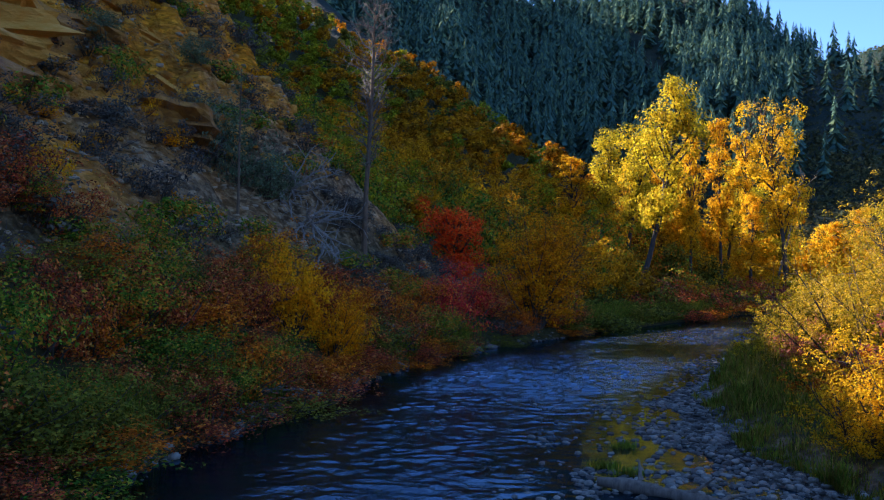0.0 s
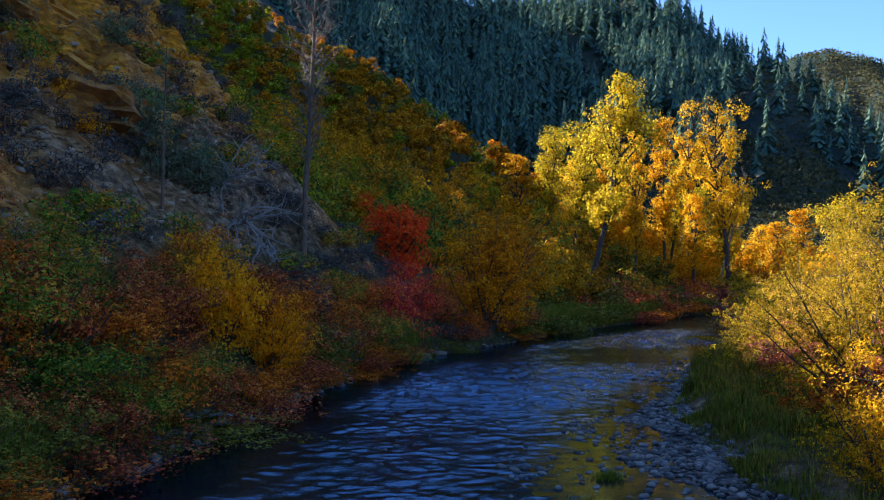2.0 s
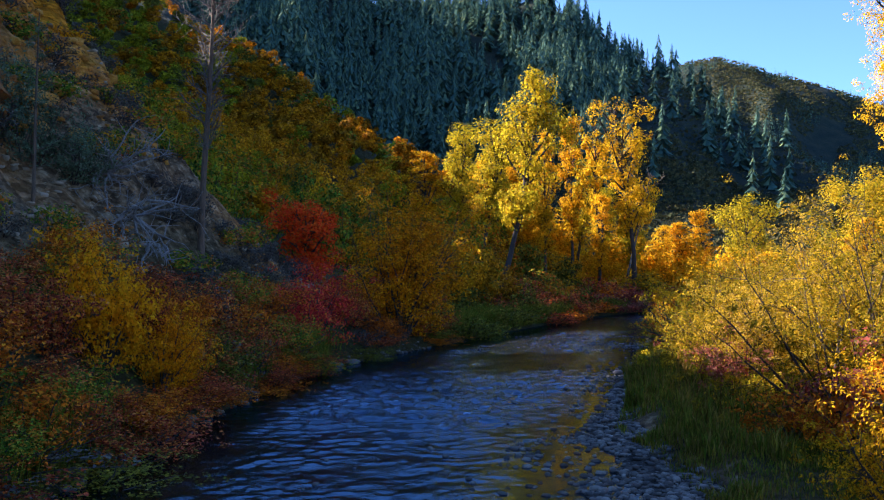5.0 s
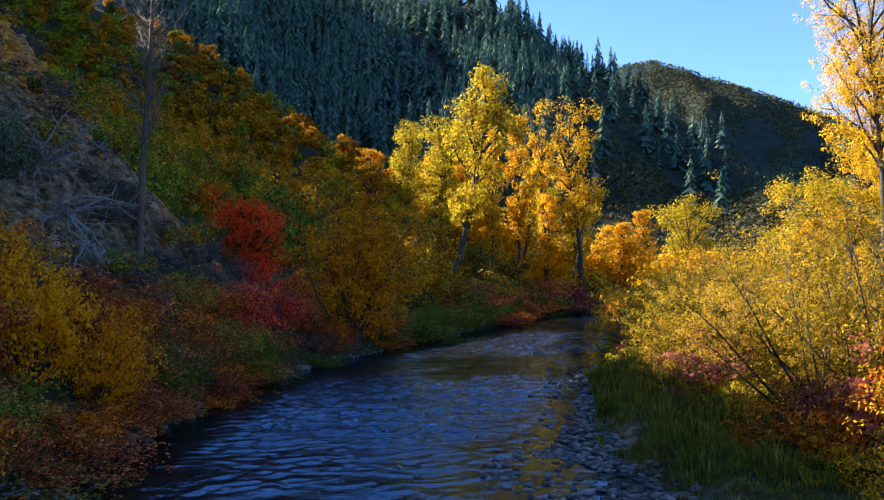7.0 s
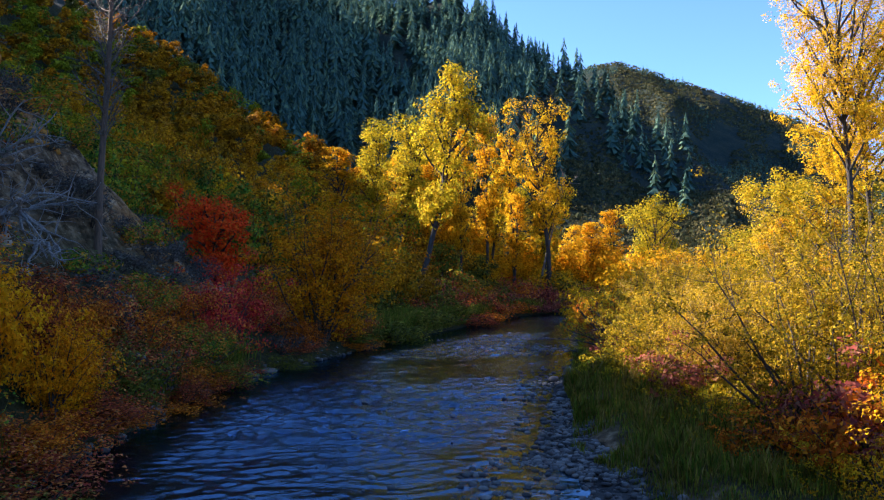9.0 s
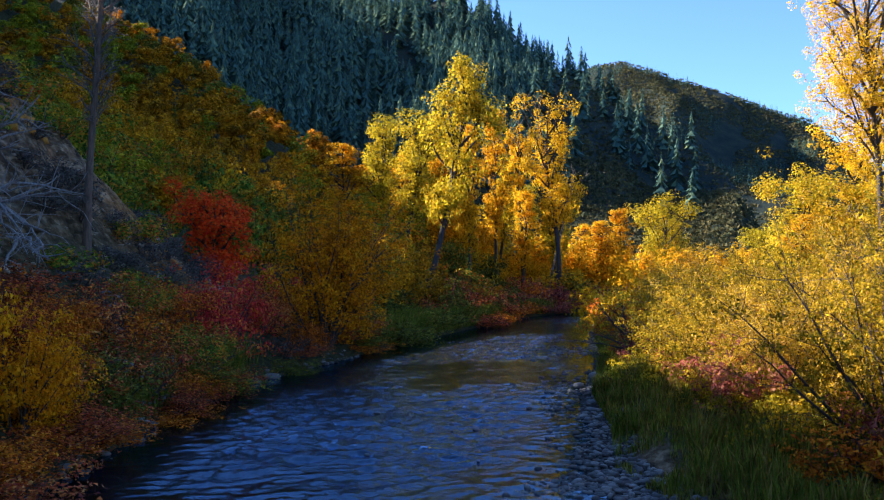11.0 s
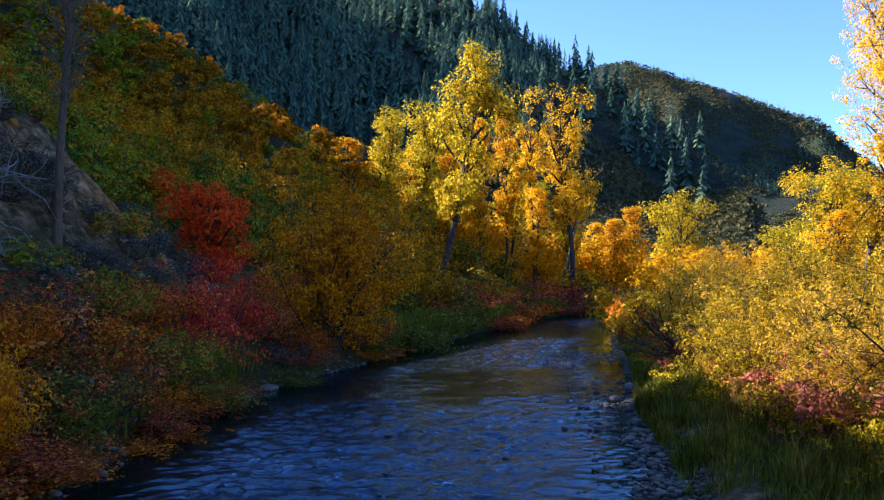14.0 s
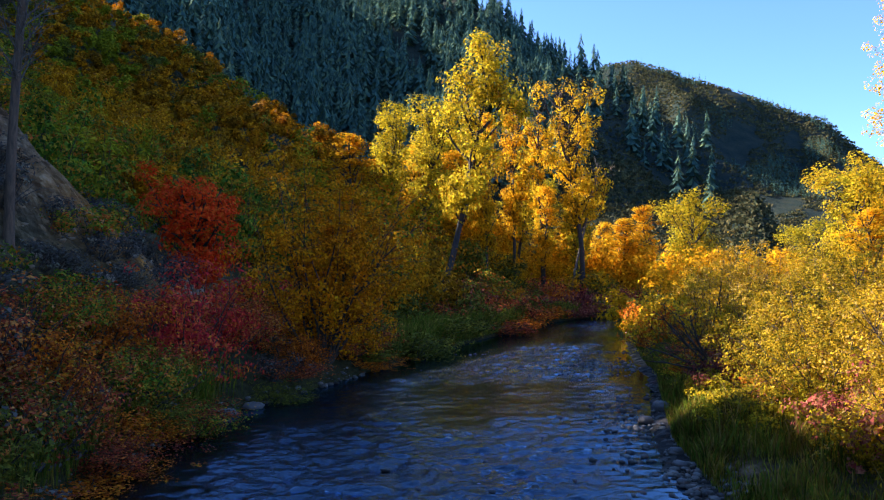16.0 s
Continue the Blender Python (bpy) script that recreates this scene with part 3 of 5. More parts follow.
def tall_tree(name, label, category, group, seed, h, r, clear, n_limbs, n_leaves, leaf, mat, trunk_r=0.22, lean=(0, 0), bare_top=False, three=False, spray=60, puff=0.5, rise=(0.7, 1.7), bark="bark", bend=0.2):
    """A cottonwood-like tree: trunk, rising limbs each a part, and rounded clumps of leaves about the limbs' outer twigs, with gaps."""
    g = np.random.default_rng(seed)
    ob = thing(name, label, category, group)
    tr = bough(g, (0, 0, -0.4), (lean[0], lean[1], 1), h * 0.93, bend, 0.3, 12)
    part("trunk", mesh_np("trunk", *tube(tr, np.interp(np.linspace(0, 1, 13), [0, 0.06, 0.6, 1], [trunk_r * 1.5, trunk_r, trunk_r * 0.55, 0.03]), 8), MAT[bark], True), ob)
    tips, twiggery = [], []
    for i in range(n_limbs):
        q = clear + (0.97 - clear) * (i + g.random() * 0.8) / n_limbs
        t = q * 12
        k = min(int(t), 11)
        s = tr[k] + (tr[k + 1] - tr[k]) * (t - k)
        a = i * 2.4 + g.uniform(-0.5, 0.5)
        up = (q - clear) / (1 - clear)
        shape = (0.55 + 0.9 * up) if up < 0.5 else 1 - (up - 0.5) ** 2 * 2.6
        ln = r * shape * g.uniform(0.6, 1.35)
        lb = bough(g, s, (math.cos(a), math.sin(a), g.uniform(*rise)), ln * 1.35, 0.45, 0.35, 7)
        tw_lines = []
        for _ in range(5):
            b = g.integers(2, 7)
            d = lb[b] - lb[b - 1]
            d = d / np.linalg.norm(d) + g.normal(0, 0.7, 3)
            tw = bough(g, lb[b], d, ln * g.uniform(0.3, 0.6), 0.4, 0.2, 4)
            twiggery.append(tube(tw, np.linspace(0.03, 0.008, 5), 3))
            tw_lines.append(tw)
        part("limb", mesh_np("limb", *tube(lb, np.linspace(trunk_r * 0.42 * shape + 0.02, 0.015, 8), 5), MAT[bark]), ob)
        if not (bare_top and q > 0.8 and g.random() < bare_top):
            tips += [w[2:] for w in tw_lines] + [lb[4:]]
    tagged(part("branchwork", mesh_np("branchwork", *joined(twiggery), MAT[bark]), ob), kind="stuff")
    if n_leaves:
        pts, face = clustered(g, spots_along(g, tips, n_leaves // spray, 0.12 * r, 0.2), spray, puff, tr[7])
        part("crown", mesh_np("crown", *leaves(g, pts, leaf, 0.2, 0.75, three=three, up=0.15, out=face), MAT[mat]), ob)
    return ob


# ---------------------------------------------------------------- the land as one sheet
def land():
    ang = np.concatenate([np.arange(-180, -50, 3.0), np.arange(-50, 62, 0.36), np.arange(62, 180, 3.0)])
    rad = np.concatenate([[0.0], np.geomspace(1.2, 22, 80), np.arange(22.4, 70, 0.42), np.geomspace(70.5, 2600, 130)])
    A, R = np.meshgrid(np.radians(ang), rad, indexing="ij")
    X, Y = R * np.sin(A), -6 + R * np.cos(A)
    Z = height(X, Y)
    n, k = X.shape
    i, j = np.meshgrid(np.arange(n), np.arange(k - 1), indexing="ij")
    ii = (i + 1) % n
    f = np.stack([i * k + j, ii * k + j, ii * k + j + 1, i * k + j + 1], -1).reshape(-1, 4)
    me = mesh_np("ground", np.stack([X, Y, Z], -1).reshape(-1, 3), f, MAT["ground"], True)
    u, yb = bank(X.ravel(), Y.ravel())
    x, y, z = X.ravel(), Y.ravel(), Z.ravel()
    r = np.hypot(x, y - 6)
    near = 1 - smooth(150, 200, r)
    ochre = near * smooth(3, 6, u) * (1 - smooth(44, 54, yb)) * np.clip(0.32 + 0.85 * smooth(8.0, 10.5, z) + 0.75 * fbm(x * 0.16, y * 0.16, 61, 3), 0, 1)
    meadow = np.maximum(smooth(0.2, 1.2, x - np.interp(y, GRASS_Y, GRASS_X)), np.maximum(smooth(44, 56, yb) * (u > 0), smooth(150, 200, r)))
    meadow = np.maximum(meadow, (u > -2.5) * (1 - smooth(3, 6, u)) * 1.0)
    gravel = ((u < -2.5) & (x < np.interp(y, GRASS_Y, GRASS_X) + 0.3) & (y < 46) & (y > -60)).astype(float)
    col = me.color_attributes.new("cover", "FLOAT_COLOR", "POINT")
    col.data.foreach_set("color", np.stack([ochre, meadow, gravel, 1 - smooth(150, 210, r)], -1).astype(np.float32).ravel())
    return tagged(new("ground", me), "rocky hillside, grassy river bank and mountains round the valley", "ground", kind="structure")


ground = land()


def river():
    ys = np.concatenate([np.arange(-60, 9, 1.0), np.arange(9, 36, 0.075), np.arange(36, 60, 0.15), np.arange(60, 91, 0.4)])
    q = np.linspace(0, 1, 170)
    a, b = np.interp(ys, LEFT_Y, LEFT_X) - 1.2, np.interp(ys, GRASS_Y, GRASS_X) + 0.6
    X = a[:, None] + (b - a)[:, None] * q[None, :]
    Y = np.repeat(ys[:, None], len(q), 1)
    # s runs across the stream, t along it
    s, t = X * 0.82 - Y * 0.57, X * 0.57 + Y * 0.82
    calm = 0.42 + 0.58 * smooth(-0.5, 0.3, fbm(s * 0.30, t * 0.11, 77, 3))
    calm = calm * (0.10 + 0.90 * smooth(-0.3, 2.4, np.interp(Y, RIGHT_Y, RIGHT_X) - X))
    calm = calm * (0.12 + 0.88 * smooth(0.3, 3.2, X - np.interp(Y, LEFT_Y, LEFT_X)))
    wx, wy = X + 0.35 * vnoise(X * 0.7, Y * 0.7, 5), Y + 0.35 * vnoise(X * 0.7, Y * 0.7, 6)
    ripples = 0.26 * vnoise(wx * 1.4, wy * 2.2, 71) + 0.36 * vnoise(wx * 3.6, wy * 5.4, 72) + 0.18 * vnoise(wx * 6.0, wy * 8.2, 73)
    Z = 0.105 * calm * ripples
    n, k = X.shape
    i, j = np.meshgrid(np.arange(n - 1), np.arange(k - 1), indexing="ij")
    f = np.stack([i * k + j, i * k + j + 1, (i + 1) * k + j + 1, (i + 1) * k + j], -1).reshape(-1, 4)
    me = mesh_np("water", np.stack([X, Y, Z], -1).reshape(-1, 3), f, MAT["water"], True)
    at = me.attributes.new("ripple", "FLOAT", "POINT")
    at.data.foreach_set("value", calm.astype(np.float32).ravel())
    return tagged(new("water", me), "rippling shallow river reflecting blue sky and golden trees", "river", kind="structure")


river()


def along_left(y, inland):
    """A place at that distance inland of the left water's edge."""
    x = np.interp(y, LEFT_Y, LEFT_X)
    dx = np.interp(y + 1, LEFT_Y, LEFT_X) - np.interp(y - 1, LEFT_Y, LEFT_X)
    ln = math.hypot(dx, 2)
    return x - inland * 2 / ln, y + inland * dx / ln


# ---------------------------------------------------------------- cottonwood grove beyond the bend
grove = [
    tall_tree("cottonwood", "tall leaning green and gold cottonwood in the riverside grove", "tree", "cottonwood grove", 11, 15.2, 2.3, 0.33, 22, 10800, 0.165, "greengold", 0.23, (0.40, 0), three=True, puff=0.62, rise=(0.9, 2.2)),
    tall_tree("cottonwood", "slender golden-orange cottonwood with a dark trunk in the grove", "tree", "cottonwood grove", 12, 14.0, 1.7, 0.28, 22, 7800, 0.165, "gold", 0.17, (-0.02, 0), three=True, puff=0.52, rise=(0.9, 2.2)),
    tall_tree("cottonwood", "yellow-green cottonwood with a rounded crown in the riverside grove", "tree", "cottonwood grove", 13, 14.0, 2.5, 0.34, 22, 10200, 0.165, "greengold", 0.2, (0.03, 0), three=True, puff=0.6, rise=(0.8, 1.9)),
    tall_tree("cottonwood", "tall gnarled cottonwood with thin, half-bare grey top branches", "tree", "cottonwood grove", 14, 18.5, 3.0, 0.30, 26, 10200, 0.165, "yellow", 0.27, (0.03, 0), 0.8, three=True, puff=0.6, bark="bark", bend=0.3),
    tall_tree("cottonwood", "yellow-green cottonwood with a broad rounded crown", "tree", "valley trees", 15, 12.0, 4.4, 0.28, 16, 9000, 0.21, "greengold", 0.26, (0.05, 0), three=True, puff=0.9),
    tall_tree("cottonwood", "tall golden cottonwood standing behind the bank willows", "tree", "valley trees", 16, 14.5, 3.7, 0.46, 24, 38000, 0.08, "yellow", 0.2, (0.03, 0), three=True, puff=0.34, spray=44),
    tall_tree("cottonwood", "thin straight cottonwood with sparse gold leaves and a bare grey top", "tree", "cottonwood grove", 17, 17.5, 1.8, 0.42, 20, 3600, 0.19, "gold", 0.2, (-0.05, 0), 0.9, three=True, puff=0.5, rise=(1.0, 2.4)),
    tall_tree("dead_cottonwood", "leaning dead cottonwood with bare silvery limbs", "tree", "cottonwood grove", 18, 13.0, 2.0, 0.6, 10, 0, 0.19, "gold", 0.15, (0.34, 0), bark="dead", rise=(1.2, 2.6)),
]
scatter(grove, [
    (1, 12.9, 84, 0, 1.15, 0.78), (2, 15.4, 85, 40, 0.95, 0.98), (2, 17.0, 80, 0, 1.05, 1.02), (0, 14.9, 66, 0, 1, 1.22),
    (1, 24.6, 84, 0, 0.95, 1.15), (1, 22.4, 87, 150, 0.9, 0.85), (1, 30.2, 92, 120, 1.05, 1.35), (6, 35.2, 97, 0, 1, 1.2), (3, 36.2, 90, 0, 1.05, 1.28), (7, 36.2, 93, 0, 1, 1.2),
    (2, 32.8, 99, 20, 1, 1.0), (1, 28.0, 96, 20, 1.1, 0.95), (1, 40.0, 99, 260, 0.95, 0.95), (2, 39.0, 103, 200, 1.0, 0.9), (1, 26.5, 90, 80, 0.9, 0.8), (1, 34.0, 94, 310, 0.85, 0.8),
    (2, 21.0, 92, 330, 1.1, 0.85), (2, 38.3, 95, 110, 0.8, 0.72), (1, 43.5, 106, 60, 1.0, 0.8), (1, 19.5, 88, 30, 0.9, 0.8), (2, 25.0, 98, 300, 1.0, 0.9),
    (1, 48.3, 105, 180, 1.25, 0.72), (1, 51.0, 108, 20, 1.1, 0.6), (1, 56.6, 113, 90, 1.2, 0.95), (4, 61, 110, 0, 1.0, 1.0), (2, 66, 121, 50, 1.2, 0.8), (1, 53.5, 118, 30, 1.1, 0.8), (2, 73, 128, 250, 1.2, 0.9),
    (5, 36.2, 47.5, 0, 1.2, 1.42), (5, 40.5, 50.0, 100, 1.15, 1.25), (3, 46.5, 62.5, 200, 1.0, 0.9), (4, 42, 61, 140, 0.75, 0.75),
    (2, 47.5, 60, 10, 0.9, 0.72), (2, 54, 74, 70, 1.2, 0.85), (1, 37, 54, 10, 0.8, 0.5), (4, 58, 84, 10, 0.8, 0.6),
])

# ---------------------------------------------------------------- trees and shrubs of the left bank
maple = tall_tree("maple", "small maple with dense scarlet leaves on the slope", "tree", "", 31, 4.5, 1.75, 0.10, 30, 9000, 0.14, "scarlet", 0.07, spray=30, puff=0.34, rise=(0.35, 1.2))
maple.matrix_basis = pose(0.85, 50.0, zat(0.85, 50.0) - 0.3)
birch = shrub("water_birch", "leaning many-stemmed water birch with amber leaves over the river", "tree", "", 32, 8.2, 2.3, 34, 24000, 0.13, "bronze", spread=0.12, open_base=0.2, twigs=8, each=True)
birch.matrix_basis = pose(5.0, 44.6, zat(5.0, 44.6))
crimson = shrub("dogwood", "dogwood bush with crimson leaves at the water's edge", "shrub", "bank shrubs", 33, 3.4, 2.2, 24, 8000, 0.11, "crimson", each=True)
crimson.matrix_basis = pose(0.6, 38.5, zat(0.6, 38.5) - 0.25) @ Matrix.Diagonal((1.0, 1.0, 1.05, 1))

bank_kinds = [
    shrub("bank_shrub", "dense green bank shrub with a few turning leaves", "shrub", "bank shrubs", 41, 2.0, 1.3, 16, 5000, 0.068, "green", three=True, narrow=0.6, twigs=5, puff=3.0),
    shrub("bank_shrub", "bank shrub with dusky purple-red leaves", "shrub", "bank shrubs", 42, 2.0, 1.3, 16, 5000, 0.068, "dusky", three=True, narrow=0.6, twigs=5, puff=3.0),
    shrub("bank_shrub", "bank shrub with rust-orange leaves", "shrub", "bank shrubs", 43, 1.9, 1.1, 16, 5000, 0.068, "rust", three=True, narrow=0.6, twigs=5, puff=3.0),
    shrub("bank_shrub", "low olive-green shrub on the river bank", "shrub", "bank shrubs", 44, 1.8, 1.4, 16, 5000, 0.068, "olive", three=True, narrow=0.6, twigs=5, puff=3.0),
    shrub("bank_shrub", "half-bare grey-brown shrub on the bank", "shrub", "bank shrubs", 45, 2.2, 1.4, 14, 900, 0.10, "grey", bare=True),
    shrub("bank_shrub", "bright yellow bank shrub among darker bushes", "shrub", "bank shrubs", 46, 2.6, 1.25, 22, 7500, 0.072, "amber", twigs=7, three=True, narrow=0.6, puff=2.6),
    shrub("river_thicket", "thicket of pinkish red shrubs under the cottonwoods", "shrub", "far bank thickets", 47, 2.3, 1.6, 10, 1000, 0.20, "pink", three=True),
    shrub("river_thicket", "dusky red shrub at the foot of the far grove", "shrub", "far bank thickets", 48, 2.2, 1.6, 10, 1000, 0.20, "dusky", three=True),
    shrub("river_thicket", "olive shrub on the shaded far bank", "shrub", "far bank thickets", 49, 2.2, 1.6, 10, 1000, 0.20, "olive", three=True),
    shrub("river_thicket", "rust-coloured shrub on the far bank", "shrub", "far bank thickets", 50, 2.2, 1.5, 10, 1000, 0.20, "rust", three=True),
    shrub("river_thicket", "golden undergrowth beneath the cottonwoods", "shrub", "far bank thickets", 56, 2.2, 1.5, 10, 1000, 0.20, "gold", three=True),
]
g = np.random.default_rng(5)
spots = [(5, -4.4, 25.2, 0, 1.0, 1.25), (5, -3.3, 25.9, 90, 0.75, 0.9), (5, -2.9, 26.4, 190, 0.6, 0.6)]
for y in np.arange(8.0, 47.5, 0.95):
    for back in (0.25, 1.0, 2.1, 3.5, 5.2):
        if g.random() < 0.2:
            continue
        x2, y2 = along_left(y + g.uniform(-0.4, 0.4), back + g.uniform(-0.5, 0.5))
        if math.hypot(x2 + 4, y2 - 25.5) < 1.5 or math.hypot(x2 - 0.5, y2 - 38.5) < 2.0 or math.hypot(x2 - 5.0, y2 - 44.6) < 1.6:
            continue
        if y > 20 and back > 4 or y > 29 and back > 3:
            continue
        w = [0.27, 0.35, 0.16, 0.14, 0.08] if y < 26 else [0.07, 0.36, 0.33, 0.07, 0.17]
        i = int(g.choice(5, p=w))
        spots.append((i, x2, y2, g.uniform(0, 360), g.uniform(0.8, 1.25), g.uniform(0.65, 1.15) * (0.5 if back < 0.6 else 0.8 if back < 1.4 else 0.95 if back < 2.5 else 0.8)))
# red and pink thickets under the grove, darker bushes between
for y in np.arange(47, 112, 1.7):
    for back in (0.4, 2.2, 5.0):
        x2, y2 = along_left(y, back + g.uniform(-0.7, 0.7))
        i = int(g.choice([7, 8, 6, 9], p=[0.14, 0.78, 0.0, 0.08] if y < 63 else [0.24, 0.16, 0.38, 0.22]))
        spots.append((i, x2, y2, g.uniform(0, 360), g.uniform(0.9, 1.4), g.uniform(0.7, 1.2) * (0.55 if back < 1 else 1.0)))
# understorey beneath and beyond the grove
for _ in range(46):
    y = g.uniform(66, 112)
    x2, y2 = along_left(y, g.uniform(7, 24))
    spots.append((10 if g.random() < 0.7 else 8, x2, y2, g.uniform(0, 360), g.uniform(1.2, 2.0), g.uniform(1.2, 2.2)))
for y in np.arange(50, 100, 2.2):
    x2 = float(np.interp(y, GRASS_Y, GRASS_X)) + g.uniform(0.8, 2.5)
    spots.append((int(g.choice([10, 8, 9])), x2, y, g.uniform(0, 360), g.uniform(0.8, 1.3), g.uniform(0.7, 1.2)))
for _ in range(26):
    spots.append((int(g.choice([10, 10, 8])), g.uniform(34, 80), g.uniform(70, 125), g.uniform(0, 360), g.uniform(1.6, 2.4), g.uniform(1.5, 2.4)))
scatter(bank_kinds, spots)

# ---------------------------------------------------------------- woods on the hill behind the spur
hill_kinds = [
    shrub("hill_oak", "scrub oak in dull orange leaf on the hillside", "tree", "hillside trees", 51, 4.8, 1.35, 9, 1700, 0.19, "oak_orange", spray=34, puff=2.7, spread=0.09, open_base=0.3, narrow=0.8, twigs=6, three=True),
    shrub("hill_oak", "scrub oak in bronze leaf on the hillside", "tree", "hillside trees", 52, 4.6, 1.35, 9, 1700, 0.19, "oak_brown", spray=34, puff=2.7, spread=0.09, open_base=0.3, narrow=0.8, twigs=6, three=True),
    shrub("hill_oak", "olive-green scrub oak on the hillside", "tree", "hillside trees", 53, 4.4, 1.35, 9, 1700, 0.19, "olive", spray=34, puff=2.7, spread=0.09, open_base=0.3, narrow=0.8, twigs=6, three=True),
    shrub("hill_maple", "green hillside maple just turning", "tree", "hillside trees", 54, 5.0, 1.35, 9, 1700, 0.19, "green", spray=34, puff=2.7, spread=0.09, open_base=0.25, narrow=0.8, twigs=6, three=True),
    shrub("hill_maple", "yellow-green maple on the wooded hillside", "tree", "hillside trees", 55, 4.6, 1.35, 9, 1700, 0.19, "lime", spray=34, puff=2.7, spread=0.09, open_base=0.25, narrow=0.8, twigs=6, three=True),
]
spots = []
g = np.random.default_rng(6)
for y in np.arange(45, 175, 3.2):
    for x in np.arange(-75, 32, 3.1):
        x2, y2 = x + g.uniform(-1.5, 1.5), y + g.uniform(-1.5, 1.5)
        az = math.degrees(math.atan2(x2, y2))
        u, yb = inland(x2, y2)
        crest = np.interp(y2, [84, 97, 133, 146, 200], [27, 16, 8, 1, -22])
        if az < -23 or u < 6.5 or yb < 44 or x2 > crest + 6 or (x2 - 0.3) ** 2 + (y2 - 50) ** 2 < 22 or (u < 10 and yb < 64):
            continue
        if x2 < -18 and y2 < 70 and az < -20:
            continue
        near = math.hypot(x2, y2) < 78
        chance = [0.16, 0.06, 0.12, 0.20, 0.46] if az < -8 else ([0.10, 0.06, 0.14, 0.42, 0.28] if near else [0.50, 0.14, 0.06, 0.06, 0.24]) if az < -3 else [0.52, 0.22, 0.12, 0.03, 0.11]
        i = int(g.choice(5, p=chance))
        if zat(x2, y2) < 6.5 and x2 > 0:
            i = int(g.choice([1, 2, 3]))
        spots.append((i, x2, y2, g.uniform(0, 360), g.uniform(0.8, 1.25), g.uniform(0.65, 1.25)))
spots.sort(key=lambda s: math.hypot(s[1], s[2] - 8))
spots = [(1, 8.6, 54.5, 20, 0.85, 0.85), (0, 10.4, 57.5, 70, 0.9, 1.0), (1, 12.6, 61.0, 150, 1.0, 1.1), (2, 9.2, 60.0, 220, 1.0, 0.9), (1, 15.8, 63.5, 10, 0.9, 0.8), (3, 19.5, 69.5, 90, 0.9, 0.7), (1, 22.0, 72.5, 90, 0.8, 0.6)] + spots
scatter(hill_kinds, spots[:240])
behind = [(0, g.uniform(23, 62), g.uniform(98, 128), 0, g.uniform(0.9, 1.4), g.uniform(0.8, 1.7)) for _ in range(70)] + [(0, g.uniform(62, 86), g.uniform(92, 132), 0, g.uniform(0.9, 1.4), g.uniform(0.8, 1.5)) for _ in range(40)]
slope = [(0, x, y, 0, g.uniform(1.0, 1.6), g.uniform(0.8, 1.4)) for x, y in zip(g.uniform(36, 88, 130), g.uniform(120, 187, 130))]
tagged(new("slope_woods", mesh_np("slope_woods", *far_woods(141, slope, 360, 0.5, 5.0, 2.6), MAT["olive"])), "olive scrub woods at the foot of the mountain", "woods", kind="stuff")
tagged(new("valley_woods", mesh_np("valley_woods", *far_woods(140, behind, 540, 0.36, 5.0, 2.4), MAT["gold"])), "golden young trees filling the valley floor behind the grove", "woods", kind="stuff")
for k, (nm, words) in enumerate((("oak_orange", "dull orange"), ("oak_brown", "brown"), ("olive", "olive-green"), ("green", "dark green"), ("lime", "yellow-green"))):
    far = [s for s in spots[240:] if s[0] == k]
    if far:
        tagged(new("hill_woods", mesh_np("hill_woods", *far_woods(130 + k, far, 470, 0.36, 4.6, 1.5), MAT[nm])), "far " + words + " scrub woods along the hill crest", "woods", kind="stuff")

